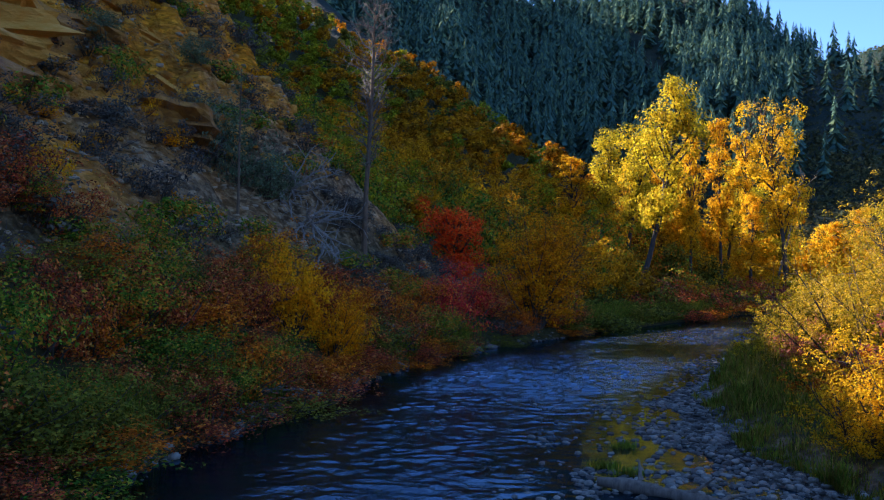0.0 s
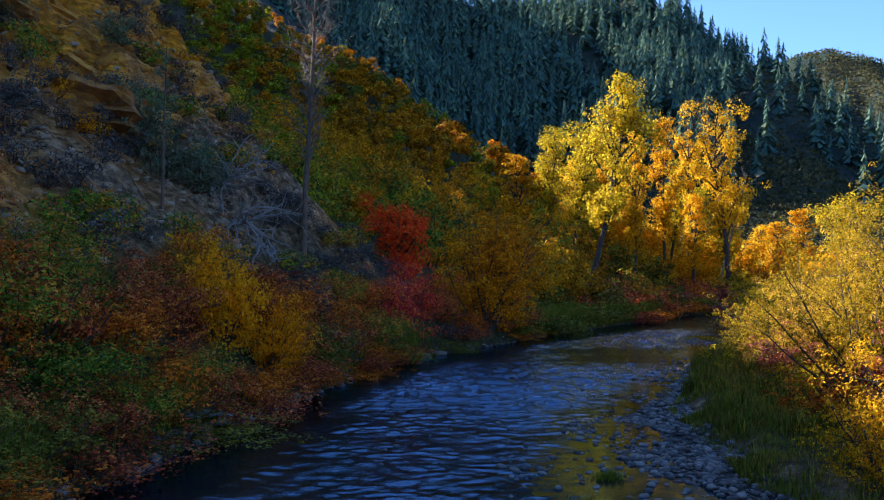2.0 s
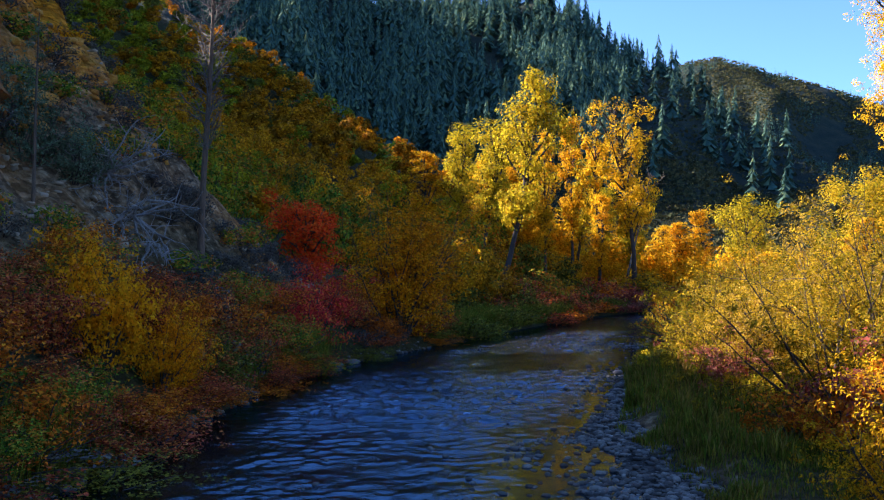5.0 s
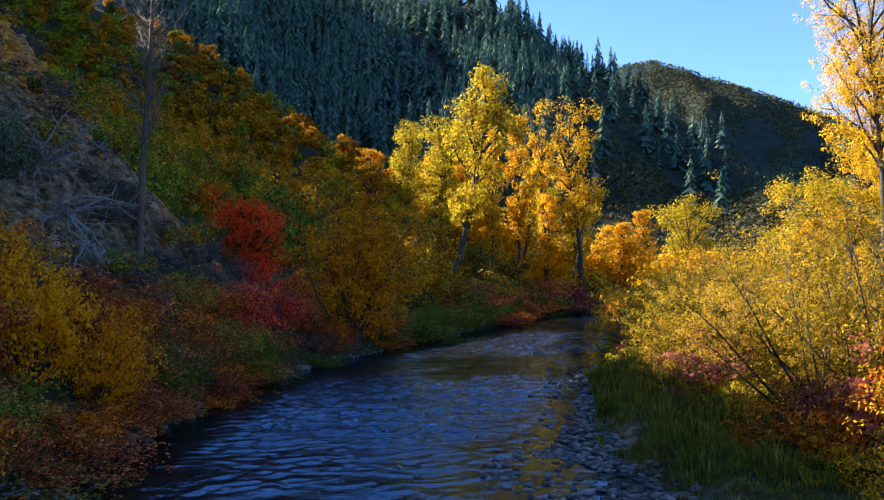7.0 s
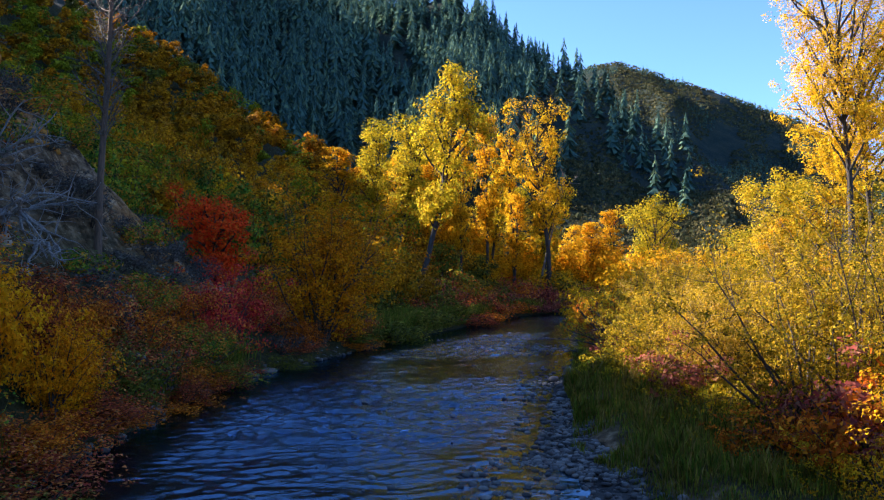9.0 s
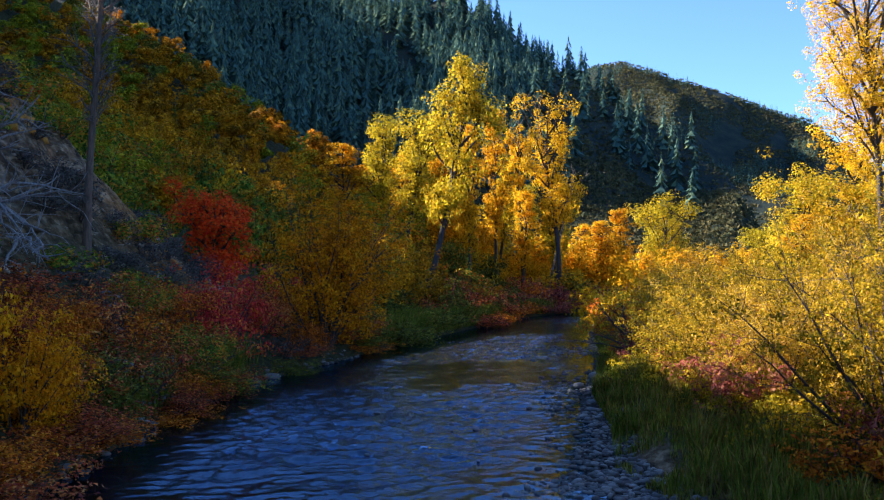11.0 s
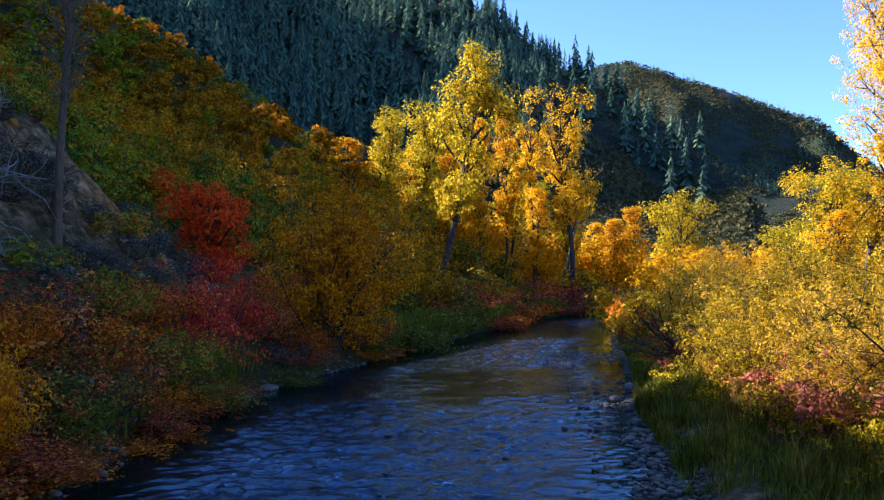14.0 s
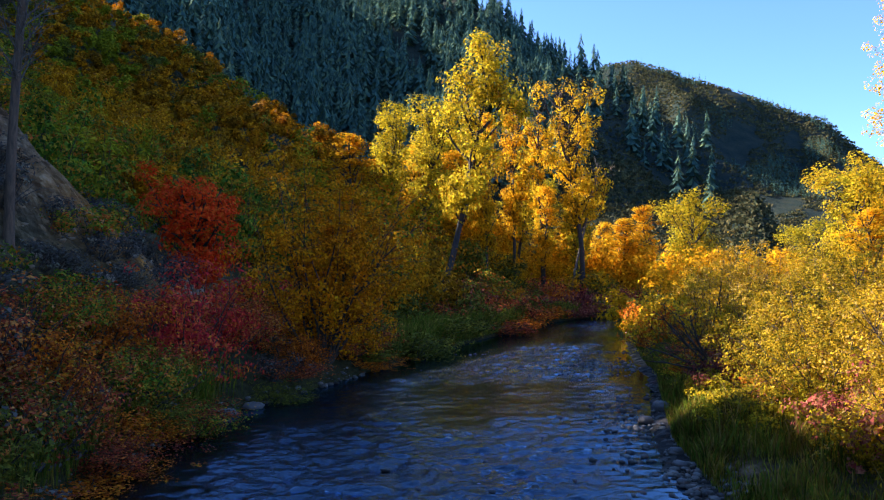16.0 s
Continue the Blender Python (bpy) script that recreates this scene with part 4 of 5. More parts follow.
# ---------------------------------------------------------------- willows of the right bank
willow_kinds = [
    shrub("willow", "tall bushy willow in bright yellow leaf on the bank", "shrub", "bank willows", 61, 5.6, 2.7, 30, 36000, 0.066, "willow", narrow=0.4, three=True, spread=0.14, twigs=9, arch=-0.25, each=True, low=0.45, steps=7),
    shrub("willow", "rounded yellow-leaved willow thicket on the bank", "shrub", "bank willows", 62, 4.4, 2.6, 22, 20000, 0.075, "willow", narrow=0.5, three=True, spread=0.15, twigs=8, arch=-0.3, low=0.4, bare=True),
    shrub("willow", "low orange-gold willow beside the gravel bar", "shrub", "bank willows", 63, 2.2, 1.3, 24, 20000, 0.045, "gold", narrow=0.45, spread=0.11, twigs=7, each=True, low=0.4),
    shrub("willow", "thin willow with bare twigs and sparse gold leaves", "shrub", "bank willows", 64, 4.2, 2.4, 18, 7000, 0.08, "gold", narrow=0.5, three=True, spread=0.15, twigs=8, arch=-0.2, bare=True, low=0.4),
    shrub("dogwood", "small red-leaved dogwood in the bank grass", "shrub", "bank willows", 65, 1.6, 1.0, 16, 3200, 0.075, "pink", spread=0.1, three=True, narrow=0.7, twigs=6),
    shrub("bank_bush", "low pale green bush with yellowing leaves in the grass", "shrub", "bank willows", 66, 1.5, 1.1, 14, 3000, 0.075, "greengold", spread=0.1, twigs=6, three=True, narrow=0.6),
    shrub("willow", "broad yellow willow standing back from the water", "shrub", "bank willows", 67, 5.4, 2.7, 22, 20000, 0.08, "willow", narrow=0.5, three=True, spread=0.15, twigs=8, arch=-0.25, bare=True, low=0.45),
    shrub("bank_bush", "rust-red leafy bush in the bank grass", "shrub", "bank willows", 68, 1.7, 1.0, 14, 2400, 0.085, "rust", three=True, spread=0.1, twigs=6),
    shrub("bank_bush", "thin amber-leaved bush in the bank grass", "shrub", "bank willows", 69, 1.6, 0.9, 14, 1600, 0.06, "gold", three=True, spread=0.1, twigs=6, narrow=0.5),
]
spots = [
    (0, 11.0, 20.8, 0, 1, 1.0), (2, 7.7, 15.0, 0, 1.15, 1.1), (2, 8.9, 16.2, 120, 0.75, 0.85), (7, 9.8, 18.4, 0, 1.2, 1.2), (4, 10.5, 19.3, 30, 1.3, 1.4), (7, 11.3, 18.0, 80, 1.2, 1.6), (7, 9.3, 20.3, 140, 0.9, 0.7), (0, 13.0, 18.0, 70, 0.95, 0.9), (0, 14.2, 23.6, 90, 1.0, 0.95),
    (0, 12.8, 25.6, 160, 0.75, 0.62), (6, 17.0, 27.0, 200, 1.0, 0.9), (1, 15.2, 29.5, 100, 0.95, 0.8), (1, 17.8, 31.5, 260, 1.0, 1.0),
    (3, 17.6, 38.5, 0, 0.8, 0.8), (1, 19.4, 34.5, 20, 0.9, 0.85), (6, 21.5, 37.5, 80, 1, 0.9), (1, 22.5, 42.5, 140, 1, 0.95), (3, 20.8, 45.5, 70, 1, 1.0),
    (6, 26.0, 44.0, 250, 1.1, 1.0), (1, 26.0, 51.0, 180, 1.1, 1.1), (3, 29.5, 56.0, 10, 1.2, 1.2), (6, 31.5, 50.0, 30, 1.2, 1.1), (1, 33, 62, 60, 1.3, 1.2),
    (1, 13.9, 27.6, 40, 0.95, 0.85), (1, 12.4, 23.6, 130, 0.9, 0.75), (1, 15.6, 32.6, 220, 0.95, 0.9), (1, 13.6, 30.4, 310, 0.8, 0.7), (1, 17.0, 35.6, 15, 0.9, 0.85), (1, 11.9, 26.2, 70, 0.62, 0.55),
    (4, 11.4, 25.6, 10, 1.1, 1.2), (4, 12.6, 28.4, 70, 1.1, 1.1), (4, 13.9, 31.6, 160, 1.0, 1.0), (4, 15.4, 36.0, 20, 0.9, 0.9), (5, 11.9, 27.2, 0, 1.0, 1.0), (5, 12.3, 29.8, 110, 1.1, 1.0),
    (6, 38, 66, 60, 1.3, 1.2), (1, 40, 73, 0, 1.3, 1.2), (6, 20.0, 26.0, 140, 1.1, 1.0), (3, 22.5, 31.0, 100, 1.2, 1.2), (6, 27.0, 37.5, 10, 1.2, 1.1),
]
g = np.random.default_rng(9)
for y in np.arange(17.0, 48, 1.3):
    for k in range(2):
        x2 = float(np.interp(y, GRASS_Y, GRASS_X)) + (1.6 if y > 30 else 3.3) + 1.5 * k + g.uniform(-0.5, 0.5)
        spots.append((int(g.choice([5, 7, 8, 4] if y < 25 else [5, 5, 8, 8] if y < 32 else [4, 5, 5, 7])), x2, y + g.uniform(-0.5, 0.5), g.uniform(0, 360), g.uniform(0.7, 1.1), g.uniform(0.45, 0.9)))
scatter(willow_kinds, spots)

# ---------------------------------------------------------------- far woods
def far_conifers():
    g = np.random.default_rng(8)
    spots = []
    for _ in range(14000):
        az, r = g.uniform(-12, 33), math.sqrt(g.uniform(270 ** 2, 600 ** 2))
        r1, f0 = np.interp(az, M1_AZ, M1_R), 190
        q = (r - f0) / (r1 - f0)
        if q > 1.03 or q < 0.0:
            continue
        dens = 0.75 + 0.6 * vnoise(az * 0.35, r * 0.015, 81)
        dens *= 1 - 0.88 * smooth(19.5, 24, az) - 0.5 * math.exp(-((az - 17) / 3.0) ** 2 - ((q - 0.95) / 0.16) ** 2)
        if g.random() < dens * 0.36:
            spots.append((r * math.sin(math.radians(az)), 6 + r * math.cos(math.radians(az)), g.uniform(13, 25) * g.uniform(0.8, 1.1), 6 if g.random() < 0.5 else 5))
    for _ in range(6500):
        az, r = g.uniform(22, 46), g.uniform(860, 1290)
        if vnoise(az * 0.5, r * 0.01, 83) > -0.1 + 0.02 * (az - 30):
            spots.append((r * math.sin(math.radians(az)), 6 + r * math.cos(math.radians(az)), g.uniform(6, 12), 2))
    sp = np.array(spots)
    zs = height(sp[:, 0], sp[:, 1])
    out = []
    for (x, y, h, tiers), z in zip(spots, zs):
        # shingled sprays of needles round a stem, wide below and drawn out to a tip
        k = 100 if tiers > 2 else 14
        w = h * g.uniform(0.17, 0.25)
        q = 0.03 + 0.97 * (np.arange(k) + g.random(k)) / k
        rad = w * ((1 - q) ** 0.85 * g.uniform(0.6, 1.25, k) + 0.035)
        a, half = g.uniform(0, 2 * np.pi, k), g.uniform(0.2, 0.42, k)
        low = z + h * (q - 0.02) - 0.45 * rad
        tip = np.stack([x + 0 * q, y + 0 * q, z + h * np.minimum(q + 0.05, 1.03)], -1)
        p1 = np.stack([x + rad * np.cos(a - half), y + rad * np.sin(a - half), low + h * g.normal(0, 0.012, k)], -1)
        p2 = np.stack([x + rad * np.cos(a + half), y + rad * np.sin(a + half), low + h * g.normal(0, 0.012, k)], -1)
        out.append(np.stack([tip, p1, p2], 1).reshape(-1, 3))
    vs = [np.concatenate(out)]
    fs = [np.arange(len(vs[0])).reshape(-1, 3)]
    tagged(new("conifer_forest", mesh_np("conifer_forest", np.concatenate(vs), np.concatenate(fs), MAT["conifer"])),
           "dark green conifers covering the steep mountain side", "forest", kind="stuff")


far_conifers()


# ---------------------------------------------------------------- stones
def stone_mesh(name, seed, mat, flat=0.55, angular=0.0):
    """A rounded or angular stone of about unit width."""
    g = np.random.default_rng(seed)
    bm = bmesh.new()
    if angular:
        bmesh.ops.create_cube(bm, size=1.0)
        if angular > 1:
            bmesh.ops.bevel(bm, geom=bm.edges[:], offset=0.16, segments=1, affect="EDGES")
        angular = 1.0
    else:
        bmesh.ops.create_uvsphere(bm, u_segments=6, v_segments=4, radius=0.5)
    a, b = g.uniform(0.75, 1.1), g.uniform(0.6, 0.9)
    for v in bm.verts:
        k = 1 + angular * g.uniform(-0.18, 0.18) + (1 - angular) * g.uniform(-0.09, 0.09)
        v.co = Vector((v.co.x * a * k + 0.18 * angular * v.co.z, v.co.y * b * k, v.co.z * flat * k))
    me = bpy.data.meshes.new(name)
    bm.to_mesh(me)
    bm.free()
    if not angular:
        me.shade_smooth()
    me.materials.append(MAT[mat])
    return me


def tri_stone(me):
    me.calc_loop_triangles()
    co = np.empty(len(me.vertices) * 3, np.float32)
    me.vertices.foreach_get("co", co)
    t = np.empty(len(me.loop_triangles) * 3, np.int32)
    me.loop_triangles.foreach_get("vertices", t)
    return co.reshape(-1, 3), t.reshape(-1, 3)


def stones_joined(meshes, spots):
    """spots: x, y, z, size, turn, tilt."""
    shapes = [tri_stone(m) for m in meshes]
    pieces = []
    for n, (x, y, z, size, turn, tilt) in enumerate(spots):
        v, f = shapes[n % len(shapes)]
        m = np.array((Matrix.Rotation(turn, 3, "Z") @ Matrix.Rotation(tilt, 3, "X")))
        pieces.append((v @ m.T * size + np.array([x, y, z]), f))
    return joined(pieces)


cobble_meshes = [stone_mesh("cobble", 200 + k, "cobble", 0.30 + 0.05 * k) for k in range(6)]
g = np.random.default_rng(21)
cob = []
while len(cob) < 5200:
    y = 11 + 19 * g.random() if g.random() < 0.8 else g.uniform(30, 41)
    gx, rx = np.interp(y, GRASS_Y, GRASS_X), np.interp(y, RIGHT_Y, RIGHT_X)
    q = g.random() ** 0.8 * 1.35 - 0.42
    x = rx + (gx + 0.5 - rx) * q if y < 30 else rx + g.normal(0, 0.9) - 0.2
    if q < 0.05 and g.random() < 0.7 or y > 23.5 and g.random() < 0.72:
        continue
    z = zat(x, y)
    size = 0.06 + 0.17 * g.random() ** 2.2
    if z < -0.26:
        continue
    if vnoise(x * 0.55, y * 0.55, 91) < -0.2 and g.random() < 0.85:
        continue
    cob.append((x, y, max(z, -0.025) + size * 0.12, size, g.uniform(0, 6.3), g.normal(0, 0.25)))
# a second bar and a riffle downstream
for cx, cy, sx, sy, n in ((16.9, 46.6, 1.2, 1.5, 300), (18.0, 52.5, 2.2, 0.45, 130), (13.0, 45.0, 1.6, 0.8, 40), (11.4, 35.2, 0.7, 1.6, 60), (6.5, 30, 2.5, 3.0, 50), (2.5, 22, 2.0, 3.5, 40)):
    for _ in range(n):
        x, y = g.normal(cx, sx), g.normal(cy, sy)
        size = 0.08 + 0.16 * g.random() ** 2
        cob.append((x, y, 0.0, size, g.uniform(0, 6.3), g.normal(0, 0.25)))
for _ in range(420):
    y = g.uniform(10, 46)
    x, y = along_left(y, g.normal(0.05, 0.16))
    size = 0.07 + 0.26 * g.random() ** 3
    cob.append((x, y, max(zat(x, y), 0.0) + size * 0.1, size, g.uniform(0, 6.3), g.normal(0, 0.3)))
cob.sort(key=lambda c: -c[3] / math.hypot(c[0] - 0, c[1] - 6))
for n, (x, y, z, size, turn, tilt) in enumerate(cob[:300]):
    ob = part("cobble", cobble_meshes[n % 6], ground)
    ob.matrix_basis = Matrix.Translation((x, y, z)) @ Matrix.Rotation(turn, 4, "Z") @ Matrix.Rotation(tilt, 4, "X") @ Matrix.Diagonal((size, size, size, 1))
rest = part("gravel", mesh_np("gravel", *stones_joined(cobble_meshes, cob[300:]), MAT["cobble"], True), ground)
tagged(rest, "grey rounded river stones on the bar", kind="stuff")

# scree and ledges of the spur
slab_meshes = [stone_mesh("rock", 300 + k, "scree", 0.22 + 0.07 * k, 2.0) for k in range(5)]
scr = []
while len(scr) < 5600:
    x, y = g.uniform(-26, 2), g.uniform(14, 50)
    u, yb = inland(x, y)
    if u < 3.5 or yb > 46 or u > 24:
        continue
    if vnoise(x * 0.3, y * 0.3, 95) < g.uniform(-1.0, 0.3):
        continue
    size = 0.06 + 0.28 * g.random() ** 3.5
    scr.append((x, y, zat(x, y) + size * 0.06, size, g.uniform(0, 6.3), g.normal(0, 0.4)))
tagged(new("scree", mesh_np("scree", *stones_joined(slab_meshes, scr), MAT["scree"])), "broken grey-brown stones scattered on the slope", "stones", kind="stuff")

# broken ochre rock below the cliffs
rubble_meshes = [stone_mesh("rock", 330 + k, "ochre_rock", 0.35 + 0.1 * k, 2.0) for k in range(4)]
rub = []
while len(rub) < 1700:
    x, y = g.uniform(-28, -5), g.uniform(18, 44)
    u, yb = inland(x, y)
    z = zat(x, y)
    if z < 7.5 or u > 24 or yb > 38 or vnoise(x * 0.4, y * 0.4, 96) < g.uniform(-0.8, 0.4):
        continue
    size = 0.12 + 0.55 * g.random() ** 3.5
    rub.append((x, y, z + size * 0.04, size, g.uniform(0, 6.3), g.normal(0, 0.4)))
tagged(new("rock_rubble", mesh_np("rock_rubble", *stones_joined(rubble_meshes, rub), MAT["ochre_rock"])), "broken ochre rocks lying below the cliff ledges", "stones", kind="stuff")


def ledge_rock(seed):
    """A weathered block of layered ochre rock: a subdivided block pulled about by noise, with cracks along its beds."""
    bm = bmesh.new()
    bmesh.ops.create_cube(bm, size=1.0)
    bmesh.ops.subdivide_edges(bm, edges=bm.edges[:], cuts=7, use_grid_fill=True)
    for v in bm.verts:
        p = v.co * 1.0
        r = max(abs(p.x), abs(p.y))
        n = noise.noise(Vector((p.x * 2.2 + seed * 7, p.y * 2.2, p.z * 2.2)))
        m = noise.noise(Vector((p.x * 6 + seed * 3, p.y * 6, p.z * 11)))
        bed = noise.noise(Vector((seed * 5.0 + p.x * 0.6, 0.3, round(p.z * 7.0) * 1.7)))
        k = 1 + 0.28 * n + 0.20 * m + 0.34 * bed
        v.co = Vector((p.x * k, p.y * k, p.z * (1 + 0.25 * n))) * (1.0 - 0.22 * max(0, p.length - 0.6))
    me = bpy.data.meshes.new("rock_ledge")
    bm.to_mesh(me)
    bm.free()
    me.materials.append(MAT["ochre_rock"])
    return me


ledges = [ledge_rock(k) for k in range(5)]
k = 0
while k < 34:
    x, y = g.uniform(-26, -7), g.uniform(22, 44)
    u, yb = inland(x, y)
    z = zat(x, y)
    if z < 8.8 or u > 22 or yb > 34.5:
        continue
    ob = tagged(new("rock_ledge", ledges[k % 5]), "weathered ochre rock ledge jutting from the hillside", "rock", "rock ledges")
    s = g.uniform(1.4, 3.6)
    ob.matrix_basis = pose(x, y, z - 0.22 * s, g.normal(0, 8), 12 + g.normal(0, 8), g.uniform(-40, 20)) @ Matrix.Diagonal((s * 0.8, s * 1.5, s * 0.55, 1))
    k += 1

for x, y, size, flat in ((12.9, 36.1, 0.62, 1.0), (11.6, 34.6, 0.5, 0.8), (9.6, 29.8, 0.4, 0.7), (10.1, 30.8, 0.34, 0.8), (9.0, 28.8, 0.3, 0.8), (-3.2, 24.2, 0.6, 0.8), (-3.9, 20.4, 0.55, 0.7), (1.6, 37.6, 0.7, 0.6), (2.3, 38.6, 0.8, 0.5), (-4.4, 18.6, 0.5, 0.6)):
    ob = tagged(new("boulder", stone_mesh("boulder", int(x * 10 + 500), "boulder", 0.62)), "smooth grey boulder at the water's edge", "rock", "boulders")
    ob.matrix_basis = pose(x, y, max(zat(x, y), 0) + 0.05, 0, 0, x * 50) @ Matrix.Diagonal((size, size, size * flat, 1))


# ---------------------------------------------------------------- grass
def grass_mesh(name, spots, mat, seed):
    g = np.random.default_rng(seed)
    sp = np.array(spots)
    n = len(sp)
    z = height(sp[:, 0], sp[:, 1])
    a = g.uniform(0, 2 * np.pi, n)
    h = sp[:, 2] * g.uniform(0.6, 1.3, n)
    lean = h * g.uniform(0.1, 0.55, n)
    w = 0.003 + 0.005 * g.random(n) + 0.00022 * np.hypot(sp[:, 0], sp[:, 1])
    dx, dy = np.cos(a), np.sin(a)
    base = np.stack([sp[:, 0], sp[:, 1], z - 0.02], -1)
    side = np.stack([-dy * w, dx * w, 0 * w], -1)
    mid = base + np.stack([dx * lean * 0.35, dy * lean * 0.35, h * 0.62], -1)
    tip = base + np.stack([dx * lean, dy * lean, h * 0.95], -1)
    v = np.stack([base, mid + side, tip, mid - side], 1).reshape(-1, 3)
    return mesh_np(name, v, np.arange(n * 4).reshape(-1, 4), MAT[mat])


g = np.random.default_rng(33)
green, dry = [], []
while len(green) + len(dry) < 82000:
    y = 11 + 70 * g.random() ** 1.9
    gx = float(np.interp(y, GRASS_Y, GRASS_X))
    x = gx - 0.15 + (4.5 if y < 30 else 2.0) * g.random() ** 1.3
    tuft = 0.6 * vnoise(x * 0.8, y * 0.8, 97) + 0.5 * vnoise(x * 2.3, y * 2.3, 98)
    if tuft < g.uniform(-0.6, 0.55):
        continue
    hh = 0.8 * (0.18 + 0.55 * smooth(-0.2, 0.8, tuft)) * (0.7 + 0.45 * smooth(16, 24, y)) * g.choice([0.6, 1.0, 1.25])
    (dry if g.random() < 0.34 + 0.2 * tuft else green).append((x, y, hh))
for y0, n, inl in ((53, 2600, 0.6), (56, 2600, 0.7), (59.5, 2400, 0.6), (50.5, 1500, 0.5), (63, 1500, 0.5), (35.6, 1800, 0.4), (20.2, 900, 0.3), (30.5, 500, 0.3), (67, 1200, 0.5), (72, 1000, 0.5), (79, 900, 0.5), (14.5, 600, 0.3)):
    for _ in range(n):
        x, y = along_left(y0 + g.normal(0, 1.1), abs(g.normal(0, inl)) + 0.1)
        (dry if g.random() < 0.2 else green).append((x, y, 0.95))
for cx, cy in ((3.0, 15.4), (3.7, 17.2), (3.3, 14.9)):
    for _ in range(220):
        green.append((g.normal(cx, 0.13), g.normal(cy, 0.1), 0.22))
tagged(new("bank_grass", grass_mesh("bank_grass", green, "grass", 1)), "tall green grass along the river banks", "grass", kind="stuff")
tagged(new("dry_grass", grass_mesh("dry_grass", dry, "straw", 2)), "straw-coloured dry stalks among the bank grass", "grass", kind="stuff")


# ---------------------------------------------------------------- dead wood and evergreens on the spur
def snag():
    g = np.random.default_rng(61)
    ob = thing("dead_tree", "tall dead tree with bare grey branches on the slope", "tree")
    tr = bough(g, (0, 0, -0.3), (0.02, 0, 1), 11.4, 0.05, 0.2, 14)
    part("trunk", mesh_np("trunk", *tube(tr, np.interp(np.linspace(0, 1, 15), [0, 0.08, 0.6, 1], [0.17, 0.115, 0.085, 0.015]), 8), MAT["snag"], True), ob)
    twigs = []
    for i in range(60):
        q = 0.34 + 0.65 * i / 60
        t = q * 14
        k = min(int(t), 13)
        s = tr[k] + (tr[k + 1] - tr[k]) * (t - k)
        a = i * 2.4 + g.uniform(-0.4, 0.4)
        ln = (1.7 - 1.0 * abs(q - 0.7) * 2) * g.uniform(0.5, 1.15)
        lb = bough(g, s, (math.cos(a), math.sin(a), g.uniform(0.1, 1.4)), ln, 0.5, 0.4, 6)
        part("branch", mesh_np("branch", *tube(lb, np.linspace(0.03, 0.007, 7), 4), MAT["dead"]), ob)
        wood = twigs
        for _ in range(15):
            b = g.integers(1, 6)
            d = lb[b] - lb[b - 1]
            d = d / np.linalg.norm(d) + g.normal(0, 0.7, 3)
            wood.append(tube(bough(g, lb[b], d, ln * g.uniform(0.3, 0.6), 0.4, 0.2, 4), np.linspace(0.010, 0.004, 5), 3))
    tagged(part("branchwork", mesh_np("branchwork", *joined(twigs), MAT["dead"]), ob), kind="stuff")
    return ob


dead = snag()
dead.matrix_basis = pose(-3.4, 37.2, zat(-3.4, 37.2) - 0.1)


def tangle(x, y, seed, n, ln, down):
    """A fallen, bleached juniper: crooked bare limbs from one root."""
    g = np.random.default_rng(seed)
    ob = thing("fallen_juniper", "bleached dead juniper branches hanging down the slope", "dead wood", "dead wood", at=pose(x, y, zat(x, y)))
    twigs = []
    for i in range(n):
        way = (g.normal(0.7, 0.6), g.normal(-0.7, 0.6), g.uniform(-0.6, 0.9) - down)
        l1 = ln * g.uniform(0.5, 1.0)
        lb = bough(g, (g.normal(0, 0.2), g.normal(0, 0.2), 0.35), way, l1, 0.9, 0.0, 8)
        part("limb", mesh_np("limb", *tube(lb, np.linspace(0.05, 0.012, 9), 5), MAT["bleached"]), ob)
        wood = twigs
        for _ in range(7):
            b = g.integers(2, 8)
            d = lb[b] - lb[b - 1]
            d = d / np.linalg.norm(d) + g.normal(0, 0.9, 3)
            wood.append(tube(bough(g, lb[b], d, l1 * g.uniform(0.2, 0.5), 0.7, 0.0, 5), np.linspace(0.018, 0.005, 6), 3))
    tagged(part("branchwork", mesh_np("branchwork", *joined(twigs), MAT["bleached"]), ob), kind="stuff")


tangle(-6.3, 35.2, 71, 15, 2.6, 0.0)
tangle(-5.4, 34.2, 72, 12, 2.8, 0.3)
tangle(-4.6, 33.6, 73, 6, 2.0, 0.4)

juniper_kinds = [
    shrub("juniper", "grey-green juniper bush on the rocky slope", "shrub", "junipers", 81, 3.6, 1.7, 14, 4500, 0.15, "sage", narrow=0.35, spread=0.18, twigs=6),
    shrub("sagebrush", "grey half-bare sagebrush on the rocky slope", "shrub", "slope brush", 82, 1.1, 0.9, 14, 800, 0.11, "grey", three=True, narrow=0.35, spread=0.11, twigs=5),
    shrub("slope_bush", "low dark green bush on the rocky slope", "shrub", "slope brush", 83, 1.2, 0.9, 10, 900, 0.12, "green", three=True, spread=0.12),
    shrub("slope_bush", "small yellowing bush on the rocky slope", "shrub", "slope brush", 84, 1.0, 0.6, 12, 900, 0.08, "amber", spread=0.1),
]
spots = [(0, -8.1, 32.8, 0, 0.85, 0.85), (0, -9.4, 33.6, 90, 0.65, 0.6), (0, -7.0, 33.6, 200, 0.65, 0.6), (0, -13.5, 34.0, 20, 0.6, 0.45), (0, -10.5, 36.5, 60, 0.6, 0.4)]
g = np.random.default_rng(44)
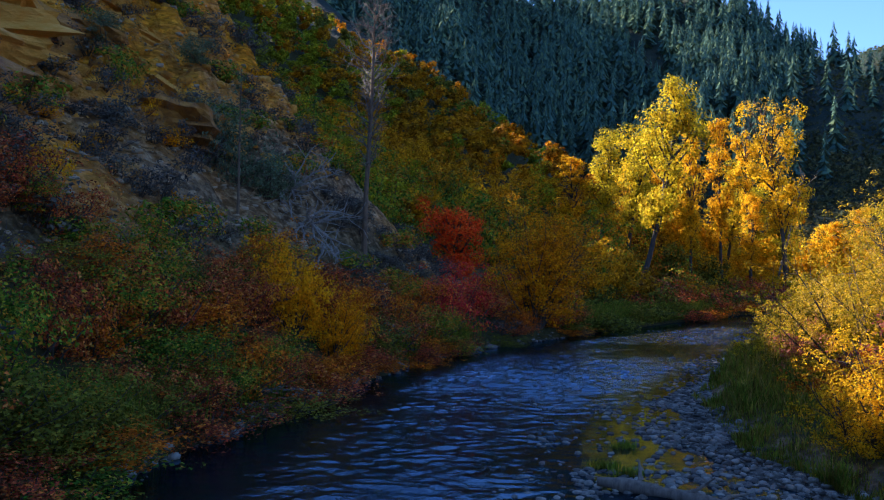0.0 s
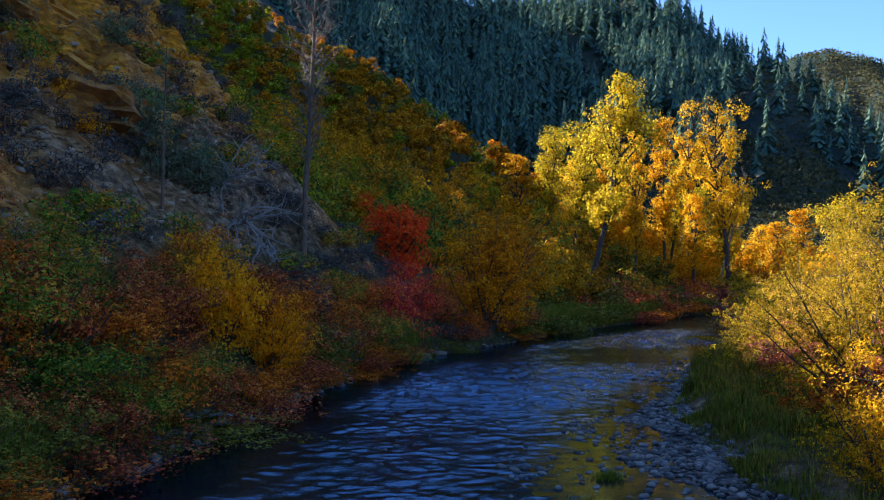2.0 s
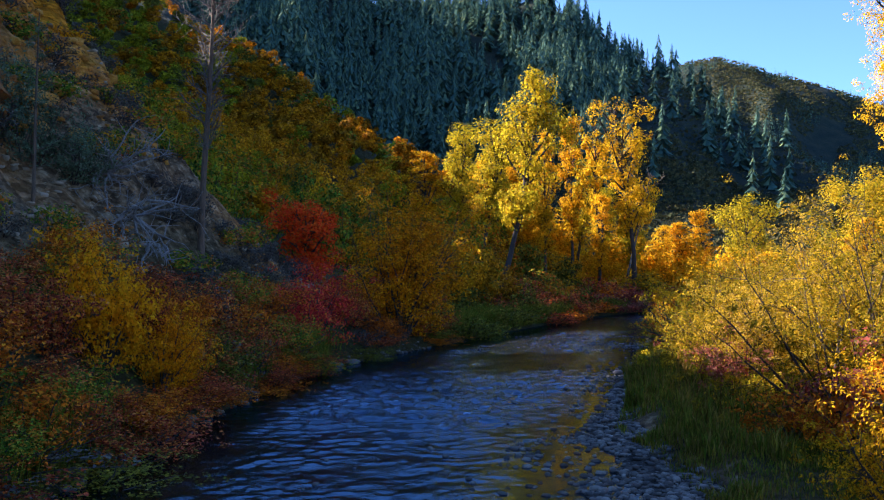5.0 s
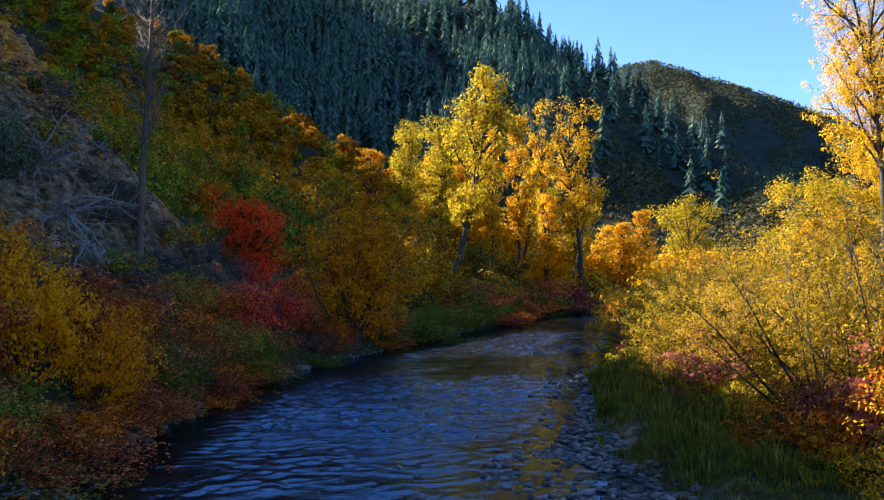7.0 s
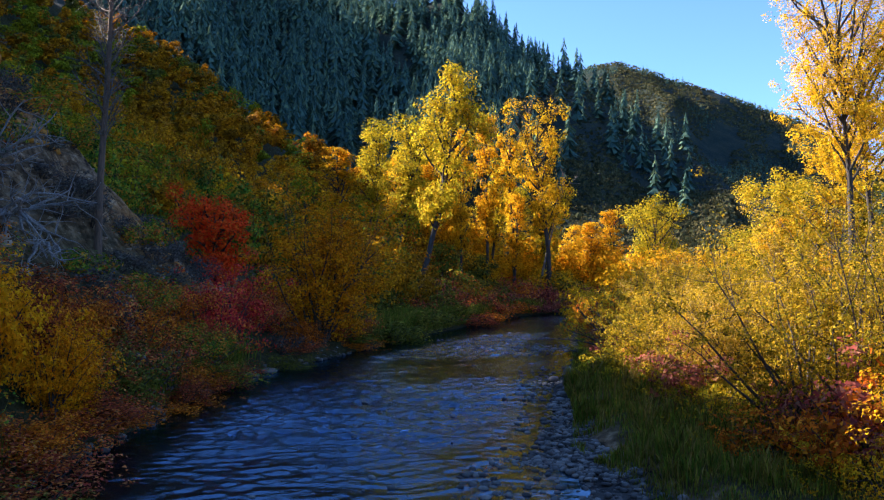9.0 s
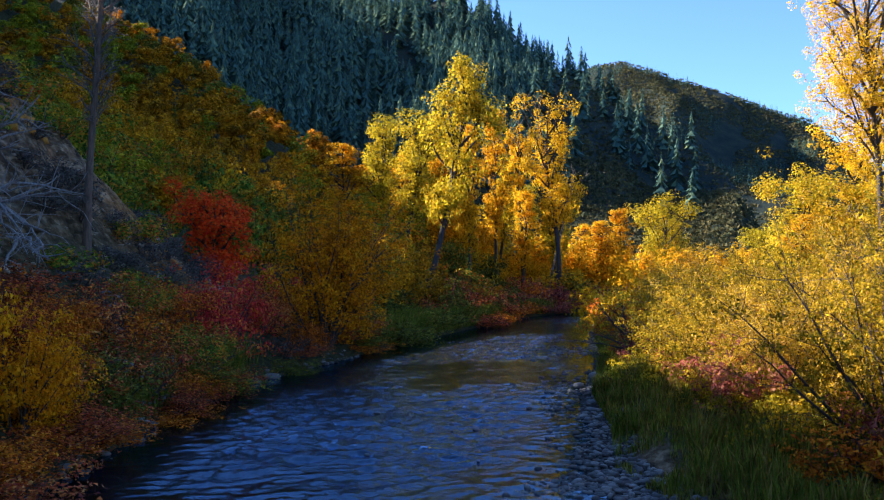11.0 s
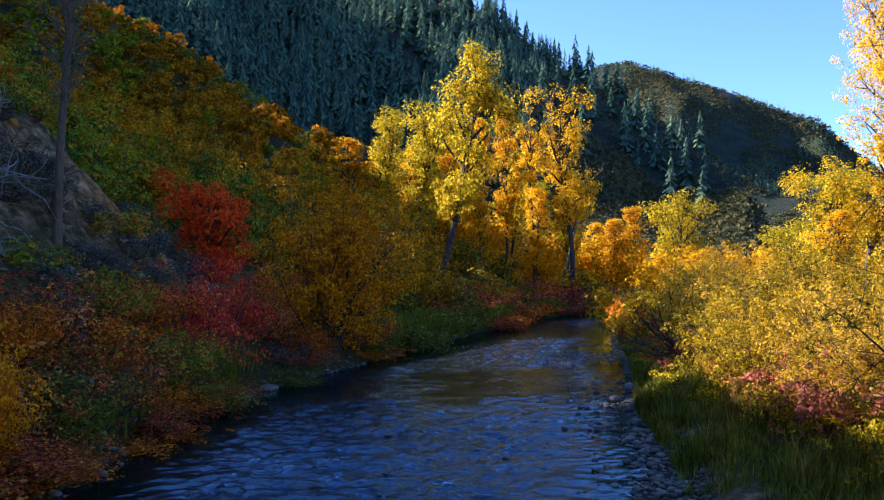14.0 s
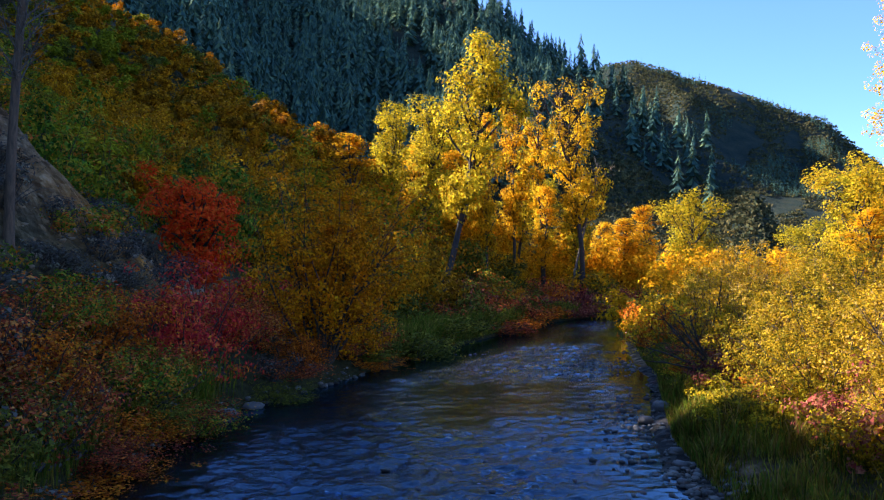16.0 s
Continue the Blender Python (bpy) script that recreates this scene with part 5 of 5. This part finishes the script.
while len(spots) < 210:
    x, y = g.uniform(-22, 0), g.uniform(16, 48)
    u, yb = inland(x, y)
    if u < 4.5 or u > 16 or yb > 44 or vnoise(x * 0.35, y * 0.35, 99) < g.uniform(-0.6, 0.5):
        continue
    i = int(g.choice([1, 2, 3], p=[0.66, 0.24, 0.10]))
    spots.append((i, x, y, g.uniform(0, 360), g.uniform(0.7, 1.5), g.uniform(0.6, 1.2)))
for _ in range(26):
    spots.append((int(g.choice([1, 1, 2])), g.uniform(-7.5, -1.0), g.uniform(33.5, 42.5), g.uniform(0, 360), g.uniform(0.7, 1.2), g.uniform(0.5, 0.9)))
scatter(juniper_kinds, spots)


def sapling_pine():
    g = np.random.default_rng(91)
    ob = thing("young_pine", "thin young pine with sparse whorls of needles", "tree", at=pose(-7.5, 31.2, zat(-7.5, 31.2)))
    tr = bough(g, (0, 0, -0.1), (0, 0, 1), 5.6, 0.04, 0.1, 10)
    part("trunk", mesh_np("trunk", *tube(tr, np.linspace(0.06, 0.012, 11), 6), MAT["snag"], True), ob)
    lines = []
    for i in range(26):
        q = 0.2 + 0.78 * i / 26
        k = int(q * 10)
        a = i * 2.4
        lb = bough(g, tr[k] + (tr[min(k + 1, 10)] - tr[k]) * (q * 10 - k), (math.cos(a), math.sin(a), 0.25), 0.9 * (1.05 - q) + 0.15, 0.3, 0.2, 4)
        part("branch", mesh_np("branch", *tube(lb, np.linspace(0.014, 0.004, 5), 4), MAT["snag"]), ob)
        lines.append(lb)
    part("needles", mesh_np("needles", *leaves(g, spots_along(g, lines, 2600, 0.05, 0.3), 0.11, narrow=0.15), MAT["sage"]), ob)


sapling_pine()


def leaning_willow():
    g = np.random.default_rng(95)
    ob = thing("leaning_willow", "half-bare willow limbs leaning out over the water", "dead wood", at=pose(15.6, 37.4, zat(15.6, 37.4)))
    twigs = []
    for i in range(7):
        lb = bough(g, (0.3, 0, 0.1), (-1.2 + g.normal(0, 0.3), g.normal(0.3, 0.6), g.uniform(0.25, 1.3)), g.uniform(2.0, 3.4), 0.5, 0.15, 8)
        part("limb", mesh_np("limb", *tube(lb, np.linspace(0.055, 0.012, 9), 5), MAT["stem"]), ob)
        wood = twigs
        for _ in range(9):
            b = g.integers(2, 8)
            d = lb[b] - lb[b - 1]
            d = d / np.linalg.norm(d) + g.normal(0, 0.7, 3)
            wood.append(tube(bough(g, lb[b], d, g.uniform(0.4, 1.2), 0.5, 0.2, 5), np.linspace(0.014, 0.004, 6), 3))
    tagged(part("branchwork", mesh_np("branchwork", *joined(twigs), MAT["stem"]), ob), kind="stuff")


leaning_willow()


def driftwood():
    g = np.random.default_rng(97)
    ob = thing("driftwood_log", "weathered driftwood log stranded on the gravel bar", "log", at=pose(2.6, 13.95, 0.06))
    tr = bough(g, (0, 0, 0.05), (1, -0.42, 0.0), 2.6, 0.3, 0.0, 12)
    part("log", mesh_np("log", *capped(tr, np.interp(np.linspace(0, 1, 13), [0, 0.15, 0.6, 1], [0.07, 0.115, 0.09, 0.035]) * g.uniform(0.75, 1.2, 13), 10), MAT["drift"], True), ob)
    for q, w in ((3, (0.5, 0.6, 0.35)), (6, (0.7, -0.6, 0.2)), (9, (1, 0.5, 0.3))):
        lb = bough(g, tr[q], w, 0.7, 0.5, 0, 6)
        part("branch_stub", mesh_np("branch_stub", *tube(lb, np.linspace(0.05, 0.012, 7), 6), MAT["drift"], True), ob)


driftwood()


# ---------------------------------------------------------------- brush on the open mountain sides
def mountain_brush():
    g = np.random.default_rng(99)
    az = np.concatenate([g.uniform(14, 37, 5000), g.uniform(22, 48, 20000)])
    r = np.concatenate([g.uniform(200, 580, 5000), g.uniform(650, 1310, 20000)])
    keep = (r < 1300) & np.concatenate([(az[:5000] > 22 + 3 * vnoise(az[:5000], r[:5000] * 0.02, 3)) | (g.random(5000) < 0.25), fbm(az[5000:] * 0.6, r[5000:] * 0.012, 5, 3) > -0.35])
    # a close cover of brush along the mountain's foot
    az, r = np.radians(np.concatenate([az[keep], g.uniform(16, 42, 7000)])), np.concatenate([r[keep], g.uniform(188, 340, 7000)])
    x, y = r * np.sin(az), 6 + r * np.cos(az)
    z = height(x, y)
    n = len(x)
    pts, size = [], []
    for _ in range(6):
        s = g.uniform(0.35, 1.0, n) * (0.5 + r / 900)
        pts.append(np.stack([x + g.normal(0, 1.2, n), y + g.normal(0, 1.2, n), z + s * 0.5], -1))
        size.append(s)
    v, f = leaves(g, np.concatenate(pts), np.concatenate(size)[:, None] * 1.6, narrow=0.9, up=0.2, three=True)
    tagged(new("mountain_brush", mesh_np("mountain_brush", v, f, MAT["brush"])), "dry olive and brown brush on the mountain sides", "brush", kind="stuff")


mountain_brush()
